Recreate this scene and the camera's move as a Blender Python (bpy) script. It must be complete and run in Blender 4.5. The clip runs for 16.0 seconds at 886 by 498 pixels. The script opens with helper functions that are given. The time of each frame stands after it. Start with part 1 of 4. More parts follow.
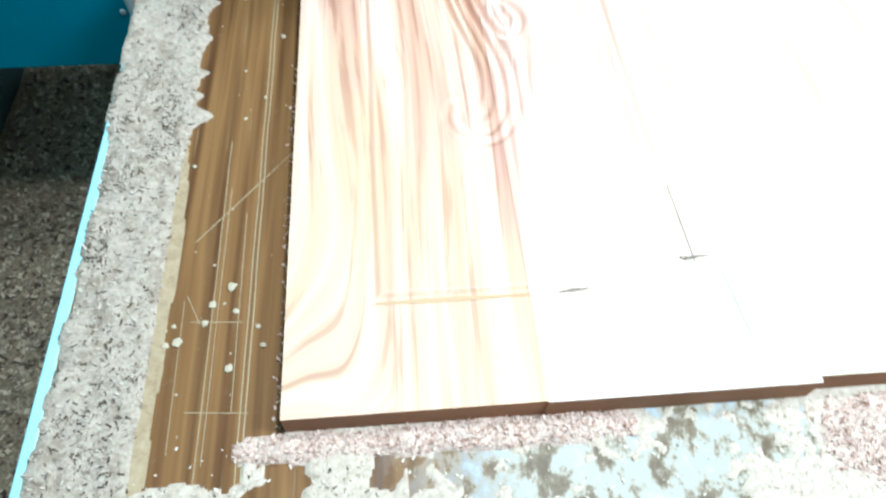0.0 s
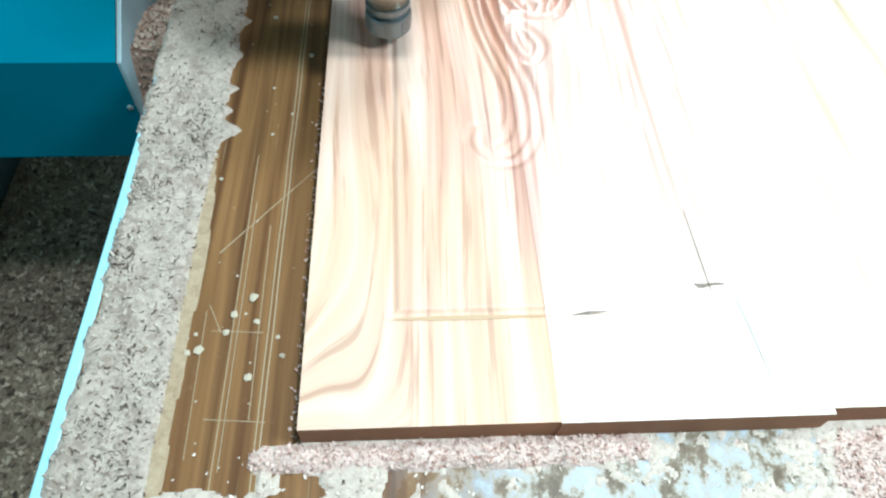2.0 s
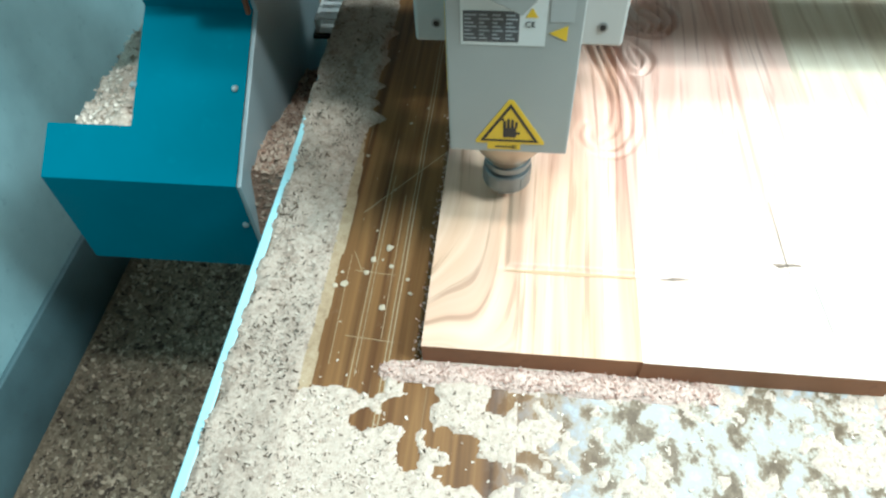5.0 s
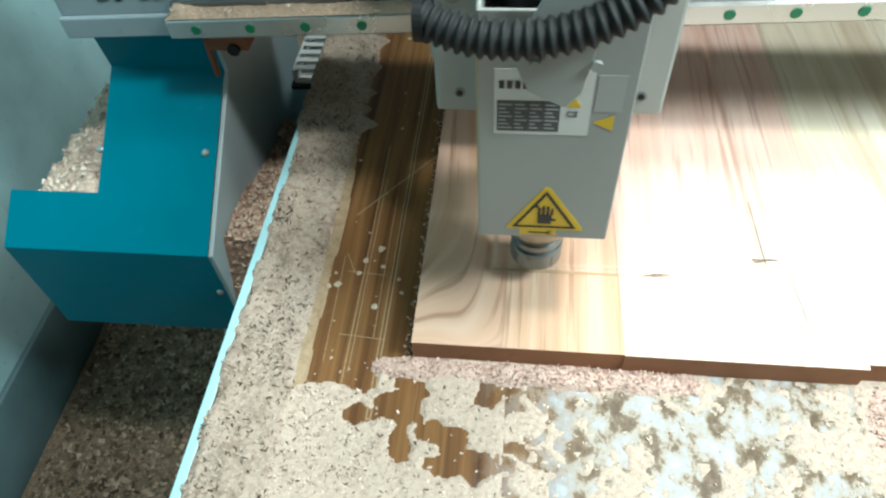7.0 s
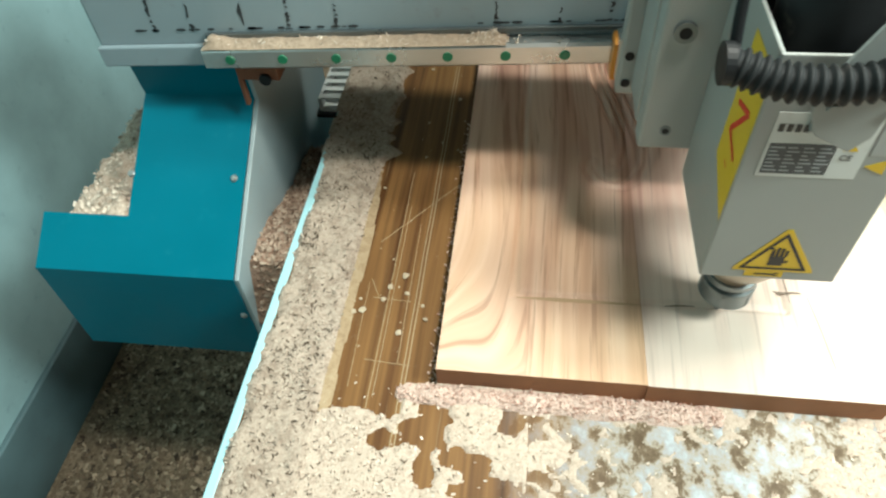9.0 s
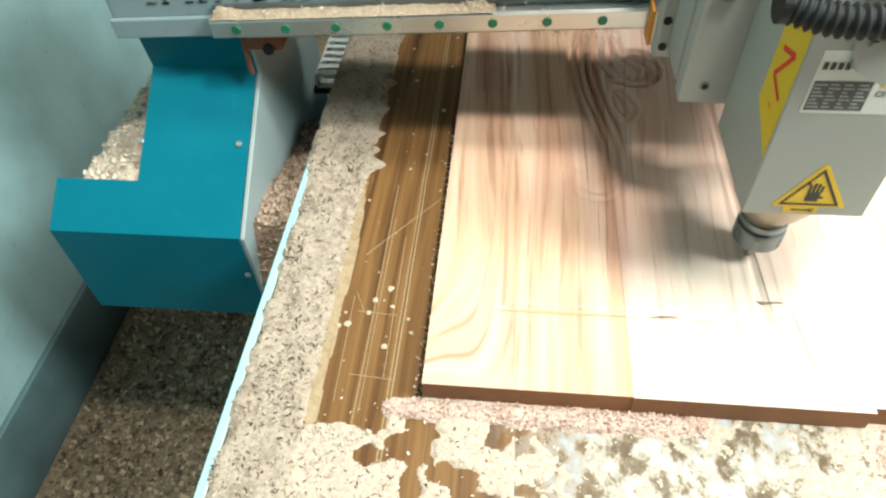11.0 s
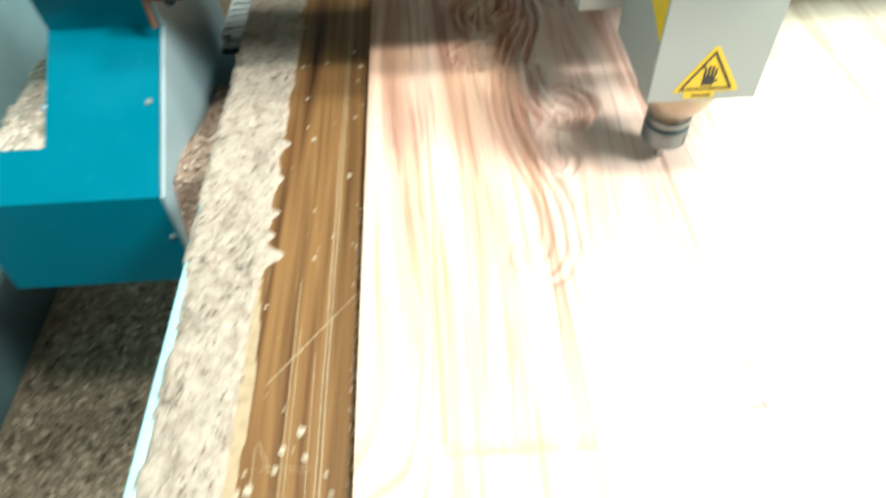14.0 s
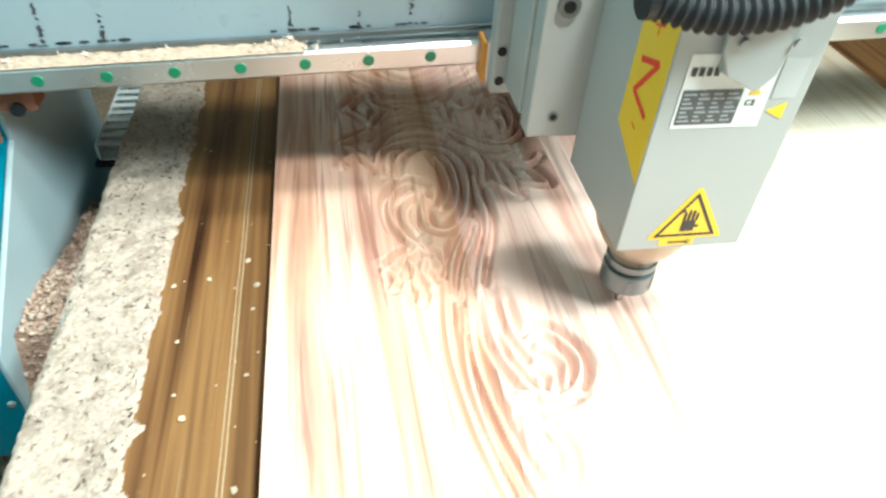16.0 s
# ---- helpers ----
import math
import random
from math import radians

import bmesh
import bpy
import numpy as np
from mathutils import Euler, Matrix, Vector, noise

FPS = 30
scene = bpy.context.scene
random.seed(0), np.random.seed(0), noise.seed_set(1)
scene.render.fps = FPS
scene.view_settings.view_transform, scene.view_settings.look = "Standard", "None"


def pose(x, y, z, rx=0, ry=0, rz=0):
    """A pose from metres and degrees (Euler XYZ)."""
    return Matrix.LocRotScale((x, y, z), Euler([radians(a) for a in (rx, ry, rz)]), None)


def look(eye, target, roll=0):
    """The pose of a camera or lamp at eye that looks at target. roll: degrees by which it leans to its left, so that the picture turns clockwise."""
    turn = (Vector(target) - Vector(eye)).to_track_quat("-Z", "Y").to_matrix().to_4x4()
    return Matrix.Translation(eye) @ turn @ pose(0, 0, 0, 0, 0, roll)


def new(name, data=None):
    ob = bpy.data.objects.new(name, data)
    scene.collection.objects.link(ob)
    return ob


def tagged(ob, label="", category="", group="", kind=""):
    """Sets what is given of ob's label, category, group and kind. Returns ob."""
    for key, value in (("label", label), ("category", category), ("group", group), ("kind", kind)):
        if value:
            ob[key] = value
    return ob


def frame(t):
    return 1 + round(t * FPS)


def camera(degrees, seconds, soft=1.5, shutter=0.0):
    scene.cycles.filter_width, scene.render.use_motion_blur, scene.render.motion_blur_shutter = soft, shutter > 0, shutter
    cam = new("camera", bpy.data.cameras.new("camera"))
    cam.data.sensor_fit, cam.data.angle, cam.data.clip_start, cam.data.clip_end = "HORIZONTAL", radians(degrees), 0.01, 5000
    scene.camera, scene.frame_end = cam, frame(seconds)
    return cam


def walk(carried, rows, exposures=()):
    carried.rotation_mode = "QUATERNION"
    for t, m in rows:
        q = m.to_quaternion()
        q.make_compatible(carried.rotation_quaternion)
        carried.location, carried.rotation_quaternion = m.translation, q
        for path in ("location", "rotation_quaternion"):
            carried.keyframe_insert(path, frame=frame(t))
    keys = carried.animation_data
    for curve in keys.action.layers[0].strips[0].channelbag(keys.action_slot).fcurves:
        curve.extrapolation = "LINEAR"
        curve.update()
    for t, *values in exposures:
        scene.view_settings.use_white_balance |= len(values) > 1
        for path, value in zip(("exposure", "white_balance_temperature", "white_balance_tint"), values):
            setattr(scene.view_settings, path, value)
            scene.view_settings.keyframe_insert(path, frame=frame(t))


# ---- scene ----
cam = camera(66.5, 16.0, soft=2.3, shutter=0.5)
PATH = [
    (0, (0.092, -0.174, 0.504), (0.223, 0.925, -1.162), 2.4),
    (0.5, (0.082, -0.173, 0.512), (0.201, 0.994, -1.109), 3.9),
    (1, (0.08, -0.173, 0.513), (0.192, 0.995, -1.107), 4.0),
    (1.5, (0.084, -0.175, 0.509), (0.198, 0.97, -1.127), 3.7),
    (2, (0.085, -0.18, 0.512), (0.184, 0.969, -1.122), 2.9),
    (2.5, (0.082, -0.185, 0.511), (0.189, 0.968, -1.121), 3.3),
    (3, (0.076, -0.211, 0.506), (0.158, 0.935, -1.131), 3.4),
    (3.5, (0.078, -0.242, 0.517), (0.115, 0.902, -1.123), 3.0),
    (4, (0.071, -0.281, 0.547), (-0.036, 0.929, -1.042), -0.6),
    (4.5, (0.07, -0.297, 0.557), (-0.104, 0.933, -1.01), -2.8),
    (7, (0.087, -0.321, 0.574), (-0.107, 0.92, -0.983), -4.4),
    (7.5, (0.083, -0.325, 0.585), (-0.104, 0.951, -0.943), -4.2),
    (8, (0.074, -0.327, 0.588), (-0.147, 0.95, -0.936), -4.4),
    (8.5, (0.073, -0.328, 0.584), (-0.157, 0.957, -0.931), -4.5),
    (11, (0.073, -0.321, 0.588), (-0.112, 0.992, -0.909), -3.4),
    (11.5, (0.078, -0.322, 0.588), (-0.096, 0.991, -0.91), -3.9),
    (12, (0.081, -0.316, 0.592), (-0.089, 0.993, -0.911), -4.3),
    (12.5, (0.083, -0.314, 0.593), (-0.091, 1.005, -0.9), -4.3),
    (13, (0.087, -0.305, 0.591), (-0.078, 1.007, -0.909), -4.8),
    (13.5, (0.085, -0.257, 0.588), (-0.042, 1.016, -0.949), -4.8),
    (14, (0.076, -0.139, 0.546), (0.093, 1.169, -0.967), -2.7),
    (14.2, (0.057, -0.065, 0.541), (0.194, 1.315, -0.9), 0.4),
    (14.4, (0.048, -0.016, 0.545), (0.222, 1.467, -0.786), 2.9),
    (14.5, (0.035, -0.003, 0.541), (0.251, 1.504, -0.755), 4.4),
    (15, (0.031, 0.063, 0.533), (0.397, 1.56, -0.741), 7.3),
    (15.5, (0.04, 0.106, 0.527), (0.352, 1.598, -0.769), 6.2),
    (16, (0.07, 0.176, 0.493), (0.366, 1.635, -0.843), 4.1),
]
walk(cam, [(t, look(eye, target, roll)) for t, eye, target, roll in PATH],
     exposures=[(0, -0.46, 5050, -6), (3.5, -0.66, 5100, -6), (4, -0.60, 5200, -6), (4.5, -0.38, 5300, -6), (7, -0.52, 5800, -3), (8.5, -0.46, 6250, -2), (11, -0.28, 6450, 0), (12.5, -0.02, 6350, -3),
                (13.5, 0.06, 6250, -3), (14, 0.0, 6100, -2), (14.5, 0.12, 5800, 3), (15.5, 0.20, 5700, 2), (16, 0.16, 5800, -3)])

# world, lamps, exposure
world = bpy.data.worlds.new("room_air")
scene.world = world
world.use_nodes = True
world.node_tree.nodes["Background"].inputs[0].default_value = (0.75, 0.88, 1.0, 1)
world.node_tree.nodes["Background"].inputs[1].default_value = 0.004


def area_lamp(name, eye, target, size, watts, colour):
    data = bpy.data.lights.new(name, "AREA")
    data.shape, data.size, data.size_y, data.energy, data.color = "RECTANGLE", size[0], size[1], watts, colour
    ob = new(name, data)
    ob.matrix_world = look(eye, target)
    return ob


area_lamp("lamp_key", (1.64, -0.33, 1.80), (0.25, 0.30, 0.0), (0.58, 0.58), 98, (0.94, 1.0, 0.98))
area_lamp("lamp_overhead", (0.52, -0.03, 1.85), (0.25, 0.30, 0.0), (0.26, 0.22), 40, (1.0, 0.91, 0.84))
area_lamp("lamp_rear", (0.62, 0.72, 2.10), (0.25, 0.40, 0.0), (0.34, 0.34), 44, (1.0, 0.97, 0.91))


# ---- materials ----
def material(name, colour, rough=0.6, metal=0.0):
    m = bpy.data.materials.new(name)
    m.use_nodes = True
    b = m.node_tree.nodes["Principled BSDF"]
    b.inputs["Base Color"].default_value = (*colour, 1)
    b.inputs["Roughness"].default_value = rough
    b.inputs["Metallic"].default_value = metal
    return m


def node(m, kind, **values):
    n = m.node_tree.nodes.new(kind)
    for k, v in values.items():
        n.inputs[k.replace("_", " ")].default_value = v
    return n


def link(m, a, b):
    m.node_tree.links.new(a, b)


def bsdf(m):
    return m.node_tree.nodes["Principled BSDF"]


def coords(m, scale, which="Object"):
    t = m.node_tree.nodes.new("ShaderNodeTexCoord")
    p = m.node_tree.nodes.new("ShaderNodeMapping")
    p.inputs["Scale"].default_value = scale
    link(m, t.outputs[which], p.inputs["Vector"])
    return p.outputs["Vector"]


def ramp(m, fac, stops):
    r = m.node_tree.nodes.new("ShaderNodeValToRGB")
    els = r.color_ramp.elements
    while len(els) < len(stops):
        els.new(0.5)
    for e, (p, c) in zip(els, stops):
        e.position, e.color = p, (*c, 1)
    link(m, fac, r.inputs[0])
    return r.outputs[0]


def mix(m, fac, a, b, blend="MIX"):
    x = m.node_tree.nodes.new("ShaderNodeMix")
    x.data_type, x.blend_type = "RGBA", blend
    for s, v in ((x.inputs[0], fac), (x.inputs[6], a), (x.inputs[7], b)):
        if isinstance(v, (int, float)):
            s.default_value = v
        elif isinstance(v, tuple):
            s.default_value = (*v, 1)
        else:
            link(m, v, s)
    return x.outputs[2]


def noise_tex(m, vec, scale, detail=4.0, rough=0.55, distort=0.0):
    n = node(m, "ShaderNodeTexNoise", Scale=scale, Detail=detail, Roughness=rough, Distortion=distort)
    link(m, vec, n.inputs["Vector"])
    return n.outputs["Fac"]


def bump(m, height, strength, distance):
    b = node(m, "ShaderNodeBump", Strength=strength, Distance=distance)
    link(m, height, b.inputs["Height"])
    link(m, b.outputs["Normal"], bsdf(m).inputs["Normal"])


def painted(name, colour, rough=0.45, spread=0.12, grime=(0.25, 0.22, 0.18), dirt=0.25, metal=0.0):
    m = material(name, colour, rough, metal)
    v = coords(m, (1, 1, 1))
    big = noise_tex(m, v, 9, 5)
    fine = noise_tex(m, v, 160, 3)
    dark = tuple(c * (1 - spread) for c in colour)
    lite = tuple(min(1, c * (1 + spread * 0.6)) for c in colour)
    col = ramp(m, big, [(0.3, dark), (0.7, lite)])
    spots = ramp(m, noise_tex(m, v, 34, 6, 0.7), [(0.60, (0, 0, 0)), (0.74, (dirt, dirt, dirt))])
    link(m, mix(m, spots, col, grime), bsdf(m).inputs["Base Color"])
    r = node(m, "ShaderNodeMapRange", From_Min=0.3, From_Max=0.7, To_Min=rough - 0.08, To_Max=rough + 0.12)
    link(m, big, r.inputs["Value"])
    link(m, r.outputs[0], bsdf(m).inputs["Roughness"])
    bump(m, fine, 0.08, 0.001)
    return m


def wood(name, shift, tones, streak, swirl=False, end=None):
    """Pale board with long flowing grain along y; tones from dark streak to light ground."""
    m = material(name, tones[1], 0.5)
    warp_vec = coords(m, (7, 1.1, 7))
    t = m.node_tree.nodes.new("ShaderNodeTexCoord")
    warp = noise_tex(m, warp_vec, 1.0, 2, 0.5)
    add = m.node_tree.nodes.new("ShaderNodeVectorMath")
    add.operation = "MULTIPLY_ADD"
    comb = m.node_tree.nodes.new("ShaderNodeCombineXYZ")
    link(m, warp, comb.inputs[0])
    link(m, comb.outputs[0], add.inputs[0])
    add.inputs[1].default_value = (0.09, 0, 0)
    link(m, t.outputs["Object"], add.inputs[2])
    flow = add.outputs[0]
    if swirl:
        # the grain sweeps outwards near the board's corner
        sep = m.node_tree.nodes.new("ShaderNodeSeparateXYZ")
        link(m, t.outputs["Object"], sep.inputs[0])
        ny = node(m, "ShaderNodeMapRange", From_Min=0.0, From_Max=0.26, To_Min=1.0, To_Max=0.0)
        nx = node(m, "ShaderNodeMapRange", From_Min=0.0, From_Max=0.085, To_Min=1.0, To_Max=0.0)
        link(m, sep.outputs[1], ny.inputs["Value"])
        link(m, sep.outputs[0], nx.inputs["Value"])
        sq = m.node_tree.nodes.new("ShaderNodeMath")
        sq.operation = "POWER"
        sq.inputs[1].default_value = 3.0
        link(m, ny.outputs[0], sq.inputs[0])
        both = m.node_tree.nodes.new("ShaderNodeMath")
        both.operation = "MULTIPLY"
        link(m, sq.outputs[0], both.inputs[0])
        link(m, nx.outputs[0], both.inputs[1])
        sweep = m.node_tree.nodes.new("ShaderNodeVectorMath")
        sweep.operation = "MULTIPLY_ADD"
        c2 = m.node_tree.nodes.new("ShaderNodeCombineXYZ")
        link(m, both.outputs[0], c2.inputs[0])
        link(m, c2.outputs[0], sweep.inputs[0])
        sweep.inputs[1].default_value = (0.085, 0, 0)
        link(m, flow, sweep.inputs[2])
        flow = sweep.outputs[0]
    off = m.node_tree.nodes.new("ShaderNodeMapping")
    off.inputs["Location"].default_value = (shift, shift * 0.7, 0)
    off.inputs["Scale"].default_value = (1, 0.035, 0.3)
    link(m, flow, off.inputs["Vector"])
    v = off.outputs["Vector"]
    broad = noise_tex(m, v, 26, 3, 0.6)
    fine = noise_tex(m, v, 130, 4, 0.6)
    pores = noise_tex(m, v, 700, 2, 0.5)
    col = ramp(m, broad, [(0.30, tones[0]), (0.44, tones[1]), (0.56, tones[2]), (0.72, tones[1])])
    lines = ramp(m, fine, [(0.54, (0, 0, 0)), (0.63, (streak, streak, streak))])
    col = mix(m, lines, col, tones[0])
    fleck = ramp(m, pores, [(0.62, (0, 0, 0)), (0.75, (0.14, 0.14, 0.14))])
    col = mix(m, fleck, col, tuple(c * 0.6 for c in tones[0]))
    patch = ramp(m, noise_tex(m, coords(m, (1, 0.5, 1)), 8, 3), [(0.40, (0, 0, 0)), (0.68, (0.45, 0.45, 0.45))])
    col = mix(m, patch, col, tones[3])
    if end:
        # the board's end is of another tone, running out along the grain
        sep2 = m.node_tree.nodes.new("ShaderNodeSeparateXYZ")
        link(m, t.outputs["Object"], sep2.inputs[0])
        run = m.node_tree.nodes.new("ShaderNodeMath")
        run.operation = "MULTIPLY_ADD"
        run.inputs[1].default_value = -0.22
        link(m, broad, run.inputs[0])
        link(m, sep2.outputs[1], run.inputs[2])
        near_end = node(m, "ShaderNodeMapRange", From_Min=-0.05, From_Max=0.16, To_Min=end[3], To_Max=0.0)
        link(m, run.outputs[0], near_end.inputs["Value"])
        col = mix(m, near_end.outputs[0], col, mix(m, lines, end[:3], tuple(c * 0.66 for c in end[:3])))
    link(m, col, bsdf(m).inputs["Base Color"])
    bump(m, fine, 0.10, 0.0008)
    return m


BOARD_A = wood("board_pink", 0.0, ((0.24, 0.098, 0.066), (0.54, 0.310, 0.230), (0.72, 0.515, 0.415), (0.66, 0.42, 0.235)), 0.62, True, (0.70, 0.47, 0.28, 0.34))
BOARD_B = wood("board_rose", 3.7, ((0.36, 0.17, 0.125), (0.66, 0.42, 0.335), (0.75, 0.555, 0.465), (0.66, 0.40, 0.315)), 0.50, False, (0.72, 0.62, 0.53, 0.75))
BOARD_C = wood("board_pale", 8.1, ((0.40, 0.27, 0.17), (0.65, 0.545, 0.41), (0.73, 0.64, 0.51), (0.62, 0.51, 0.35)), 0.40)
END_GRAIN = painted("end_grain", (0.27, 0.120, 0.056), 0.75, 0.35, (0.12, 0.05, 0.03), 0.5)


def bed_material():
    m = material("bed_laminate", (0.13, 0.075, 0.03), 0.42)
    bsdf(m).inputs["Specular IOR Level"].default_value = 0.22
    v = coords(m, (1, 0.025, 1))
    broad = noise_tex(m, v, 34, 3, 0.6)
    fine = noise_tex(m, v, 210, 3, 0.6)
    col = ramp(m, broad, [(0.34, (0.022, 0.008, 0.003)), (0.43, (0.110, 0.050, 0.018)), (0.55, (0.205, 0.106, 0.038)), (0.70, (0.075, 0.032, 0.012))])
    scr = ramp(m, fine, [(0.66, (0, 0, 0)), (0.72, (0.5, 0.5, 0.5))])
    col = mix(m, scr, col, (0.24, 0.17, 0.09))
    # worn grey-blue part of the front of the bed
    sep = m.node_tree.nodes.new("ShaderNodeSeparateXYZ")
    tc = m.node_tree.nodes.new("ShaderNodeTexCoord")
    link(m, tc.outputs["Object"], sep.inputs[0])
    rx = node(m, "ShaderNodeMapRange", From_Min=0.06, From_Max=0.17)
    link(m, sep.outputs[0], rx.inputs["Value"])
    ry = node(m, "ShaderNodeMapRange", From_Min=0.03, From_Max=0.0)
    link(m, sep.outputs[1], ry.inputs["Value"])
    mul = m.node_tree.nodes.new("ShaderNodeMath")
    mul.operation = "MULTIPLY"
    link(m, rx.outputs[0], mul.inputs[0])
    link(m, ry.outputs[0], mul.inputs[1])
    n = noise_tex(m, coords(m, (1, 0.8, 1)), 40, 8, 0.70)
    worn = ramp(m, n, [(0.38, (0.10, 0.068, 0.040)), (0.455, (0.17, 0.125, 0.08)), (0.50, (0.36, 0.315, 0.255)), (0.57, (0.36, 0.365, 0.38)), (0.66, (0.47, 0.53, 0.56))])
    col = mix(m, mul.outputs[0], col, worn)
    # fine dust film
    film = ramp(m, noise_tex(m, coords(m, (1, 1, 1)), 90, 6, 0.7), [(0.60, (0, 0, 0)), (0.82, (0.28, 0.28, 0.28))])
    col = mix(m, film, col, (0.30, 0.24, 0.17))
    link(m, col, bsdf(m).inputs["Base Color"])
    bump(m, fine, 0.15, 0.0006)
    return m


def dust_material(name, tones, scale=260, stain=None):
    m = material(name, tones[1], 0.95)
    v = coords(m, (1, 1, 1))
    a = noise_tex(m, v, scale, 6, 0.75)
    b = noise_tex(m, v, 38, 4, 0.6)
    col = ramp(m, a, [(0.30, tones[0]), (0.48, tones[1]), (0.66, tones[2])])
    col = mix(m, ramp(m, b, [(0.35, (0, 0, 0)), (0.7, (0.5, 0.5, 0.5))]), col, tones[1])
    if stain:
        c = noise_tex(m, v, 55, 6, 0.7)
        col = mix(m, ramp(m, c, [(0.50, (0, 0, 0)), (0.62, (0.75, 0.75, 0.75))]), col, stain)
    link(m, col, bsdf(m).inputs["Base Color"])
    bump(m, a, 0.55, 0.003)
    return m


def chip_material(name, stops):
    m = material(name, stops[0][1], 0.85)
    g = m.node_tree.nodes.new("ShaderNodeNewGeometry")
    link(m, ramp(m, g.outputs["Random Per Island"], stops), bsdf(m).inputs["Base Color"])
    return m


BED = bed_material()
DUST = dust_material("sawdust_pale", ((0.30, 0.22, 0.17), (0.50, 0.405, 0.325), (0.60, 0.51, 0.42)), 210)
DUST_STRIP = dust_material("sawdust_grey", ((0.20, 0.15, 0.11), (0.40, 0.325, 0.26), (0.50, 0.42, 0.34)), 210, (0.24, 0.18, 0.135))
DUST_RED = dust_material("sawdust_red", ((0.12, 0.06, 0.04), (0.32, 0.20, 0.14), (0.44, 0.31, 0.23)))
DUST_FLOOR = dust_material("sawdust_floor", ((0.035, 0.025, 0.016), (0.19, 0.145, 0.095), (0.36, 0.285, 0.20)), 130)
CHIPS = chip_material("wood_chips", [(0.0, (0.05, 0.034, 0.024)), (0.26, (0.13, 0.092, 0.062)), (0.42, (0.32, 0.255, 0.20)), (1.0, (0.48, 0.41, 0.335))])
CHIPS_PINK = chip_material("pink_chips", [(0.0, (0.30, 0.16, 0.12)), (0.35, (0.52, 0.36, 0.295)), (1.0, (0.66, 0.51, 0.43))])
DUST_TAN = dust_material("sawdust_tan", ((0.18, 0.125, 0.085), (0.36, 0.275, 0.20), (0.47, 0.37, 0.28)))
CHIPS_PALE = chip_material("pale_chips", [(0.0, (0.30, 0.22, 0.16)), (0.4, (0.56, 0.46, 0.37)), (1.0, (0.74, 0.66, 0.56))])
CHIPS_RED = chip_material("red_chips", [(0.0, (0.12, 0.07, 0.045)), (0.4, (0.32, 0.22, 0.16)), (1.0, (0.50, 0.40, 0.31))])
DUST_PINK = dust_material("sawdust_pink", ((0.30, 0.17, 0.13), (0.58, 0.43, 0.36), (0.70, 0.57, 0.50)))
CHIPS_FLOOR = chip_material("floor_chips", [(0.0, (0.045, 0.03, 0.02)), (0.5, (0.22, 0.165, 0.11)), (1.0, (0.48, 0.39, 0.28))])
EDGE = painted("bed_edge_white", (0.36, 0.62, 0.67), 0.4, 0.10, (0.4, 0.33, 0.26), 0.4)
TEAL = painted("teal_paint", (0.001, 0.135, 0.195), 0.42, 0.08, (0.05, 0.30, 0.36), 0.10)
bsdf(TEAL).inputs["Specular IOR Level"].default_value = 0.25
GREY = painted("grey_paint", (0.30, 0.36, 0.375), 0.42, 0.06, (0.30, 0.24, 0.18), 0.30)
HEAD_GREY = painted("head_plate_grey", (0.33, 0.345, 0.33), 0.42, 0.06, (0.32, 0.26, 0.19), 0.30)
COVER = painted("cover_grey", (0.315, 0.33, 0.315), 0.38, 0.05, (0.40, 0.36, 0.30), 0.18)
BEAM = painted("beam_paint", (0.25, 0.315, 0.345), 0.45, 0.06, (0.16, 0.15, 0.14), 0.45)
WALL = painted("wall_paint", (0.25, 0.39, 0.41), 0.75, 0.16, (0.12, 0.19, 0.21), 0.45)
SKIRT = painted("skirting_paint", (0.085, 0.145, 0.16), 0.7, 0.25, (0.07, 0.08, 0.08), 0.5)
# These two tints only set how much light the unseen faces throw back.
BOUNCE_WALL = painted("bounce_wall_paint", (0.25, 0.20, 0.165), 0.8, 0.12)
CEIL = painted("bounce_ceiling_paint", (0.42, 0.41, 0.39), 0.85, 0.05)
STEEL = painted("rail_steel", (0.52, 0.53, 0.52), 0.28, 0.06, (0.35, 0.28, 0.2), 0.3, 0.85)
DARKSTEEL = painted("nut_steel", (0.20, 0.225, 0.23), 0.33, 0.2, (0.25, 0.2, 0.15), 0.3, 0.75)
NOSE = painted("nose_steel", (0.42, 0.35, 0.26), 0.35, 0.12, (0.22, 0.15, 0.09), 0.4, 0.6)
GREEN = painted("green_plug", (0.012, 0.16, 0.075), 0.5, 0.2)
ORANGE = painted("orange_seal", (0.62, 0.25, 0.035), 0.5, 0.2)
RUST = painted("rust_dust", (0.17, 0.07, 0.038), 0.9, 0.3)
BLACK = painted("black_plastic", (0.012, 0.013, 0.014), 0.4, 0.3)
HOSE = painted("hose_rubber", (0.020, 0.022, 0.023), 0.55, 0.3, (0.16, 0.14, 0.12), 0.3)
for dark in (BLACK, HOSE):
    bsdf(dark).inputs["Specular IOR Level"].default_value = 0.2
YELLOW = painted("sticker_yellow", (0.68, 0.45, 0.015), 0.4, 0.06)
INK = material("sticker_black", (0.02, 0.018, 0.015), 0.5)
RED = material("sticker_red", (0.62, 0.03, 0.015), 0.5)
PLATE_INK = painted("plate_ink", (0.06, 0.065, 0.07), 0.4, 0.2)
PLATE_WHITE = painted("plate_white", (0.62, 0.64, 0.62), 0.4, 0.05)
PLATE_LINE = material("plate_line", (0.30, 0.32, 0.33), 0.5)
CHAIN = painted("chain_plastic", (0.55, 0.58, 0.57), 0.5, 0.15, (0.4, 0.3, 0.2), 0.5)


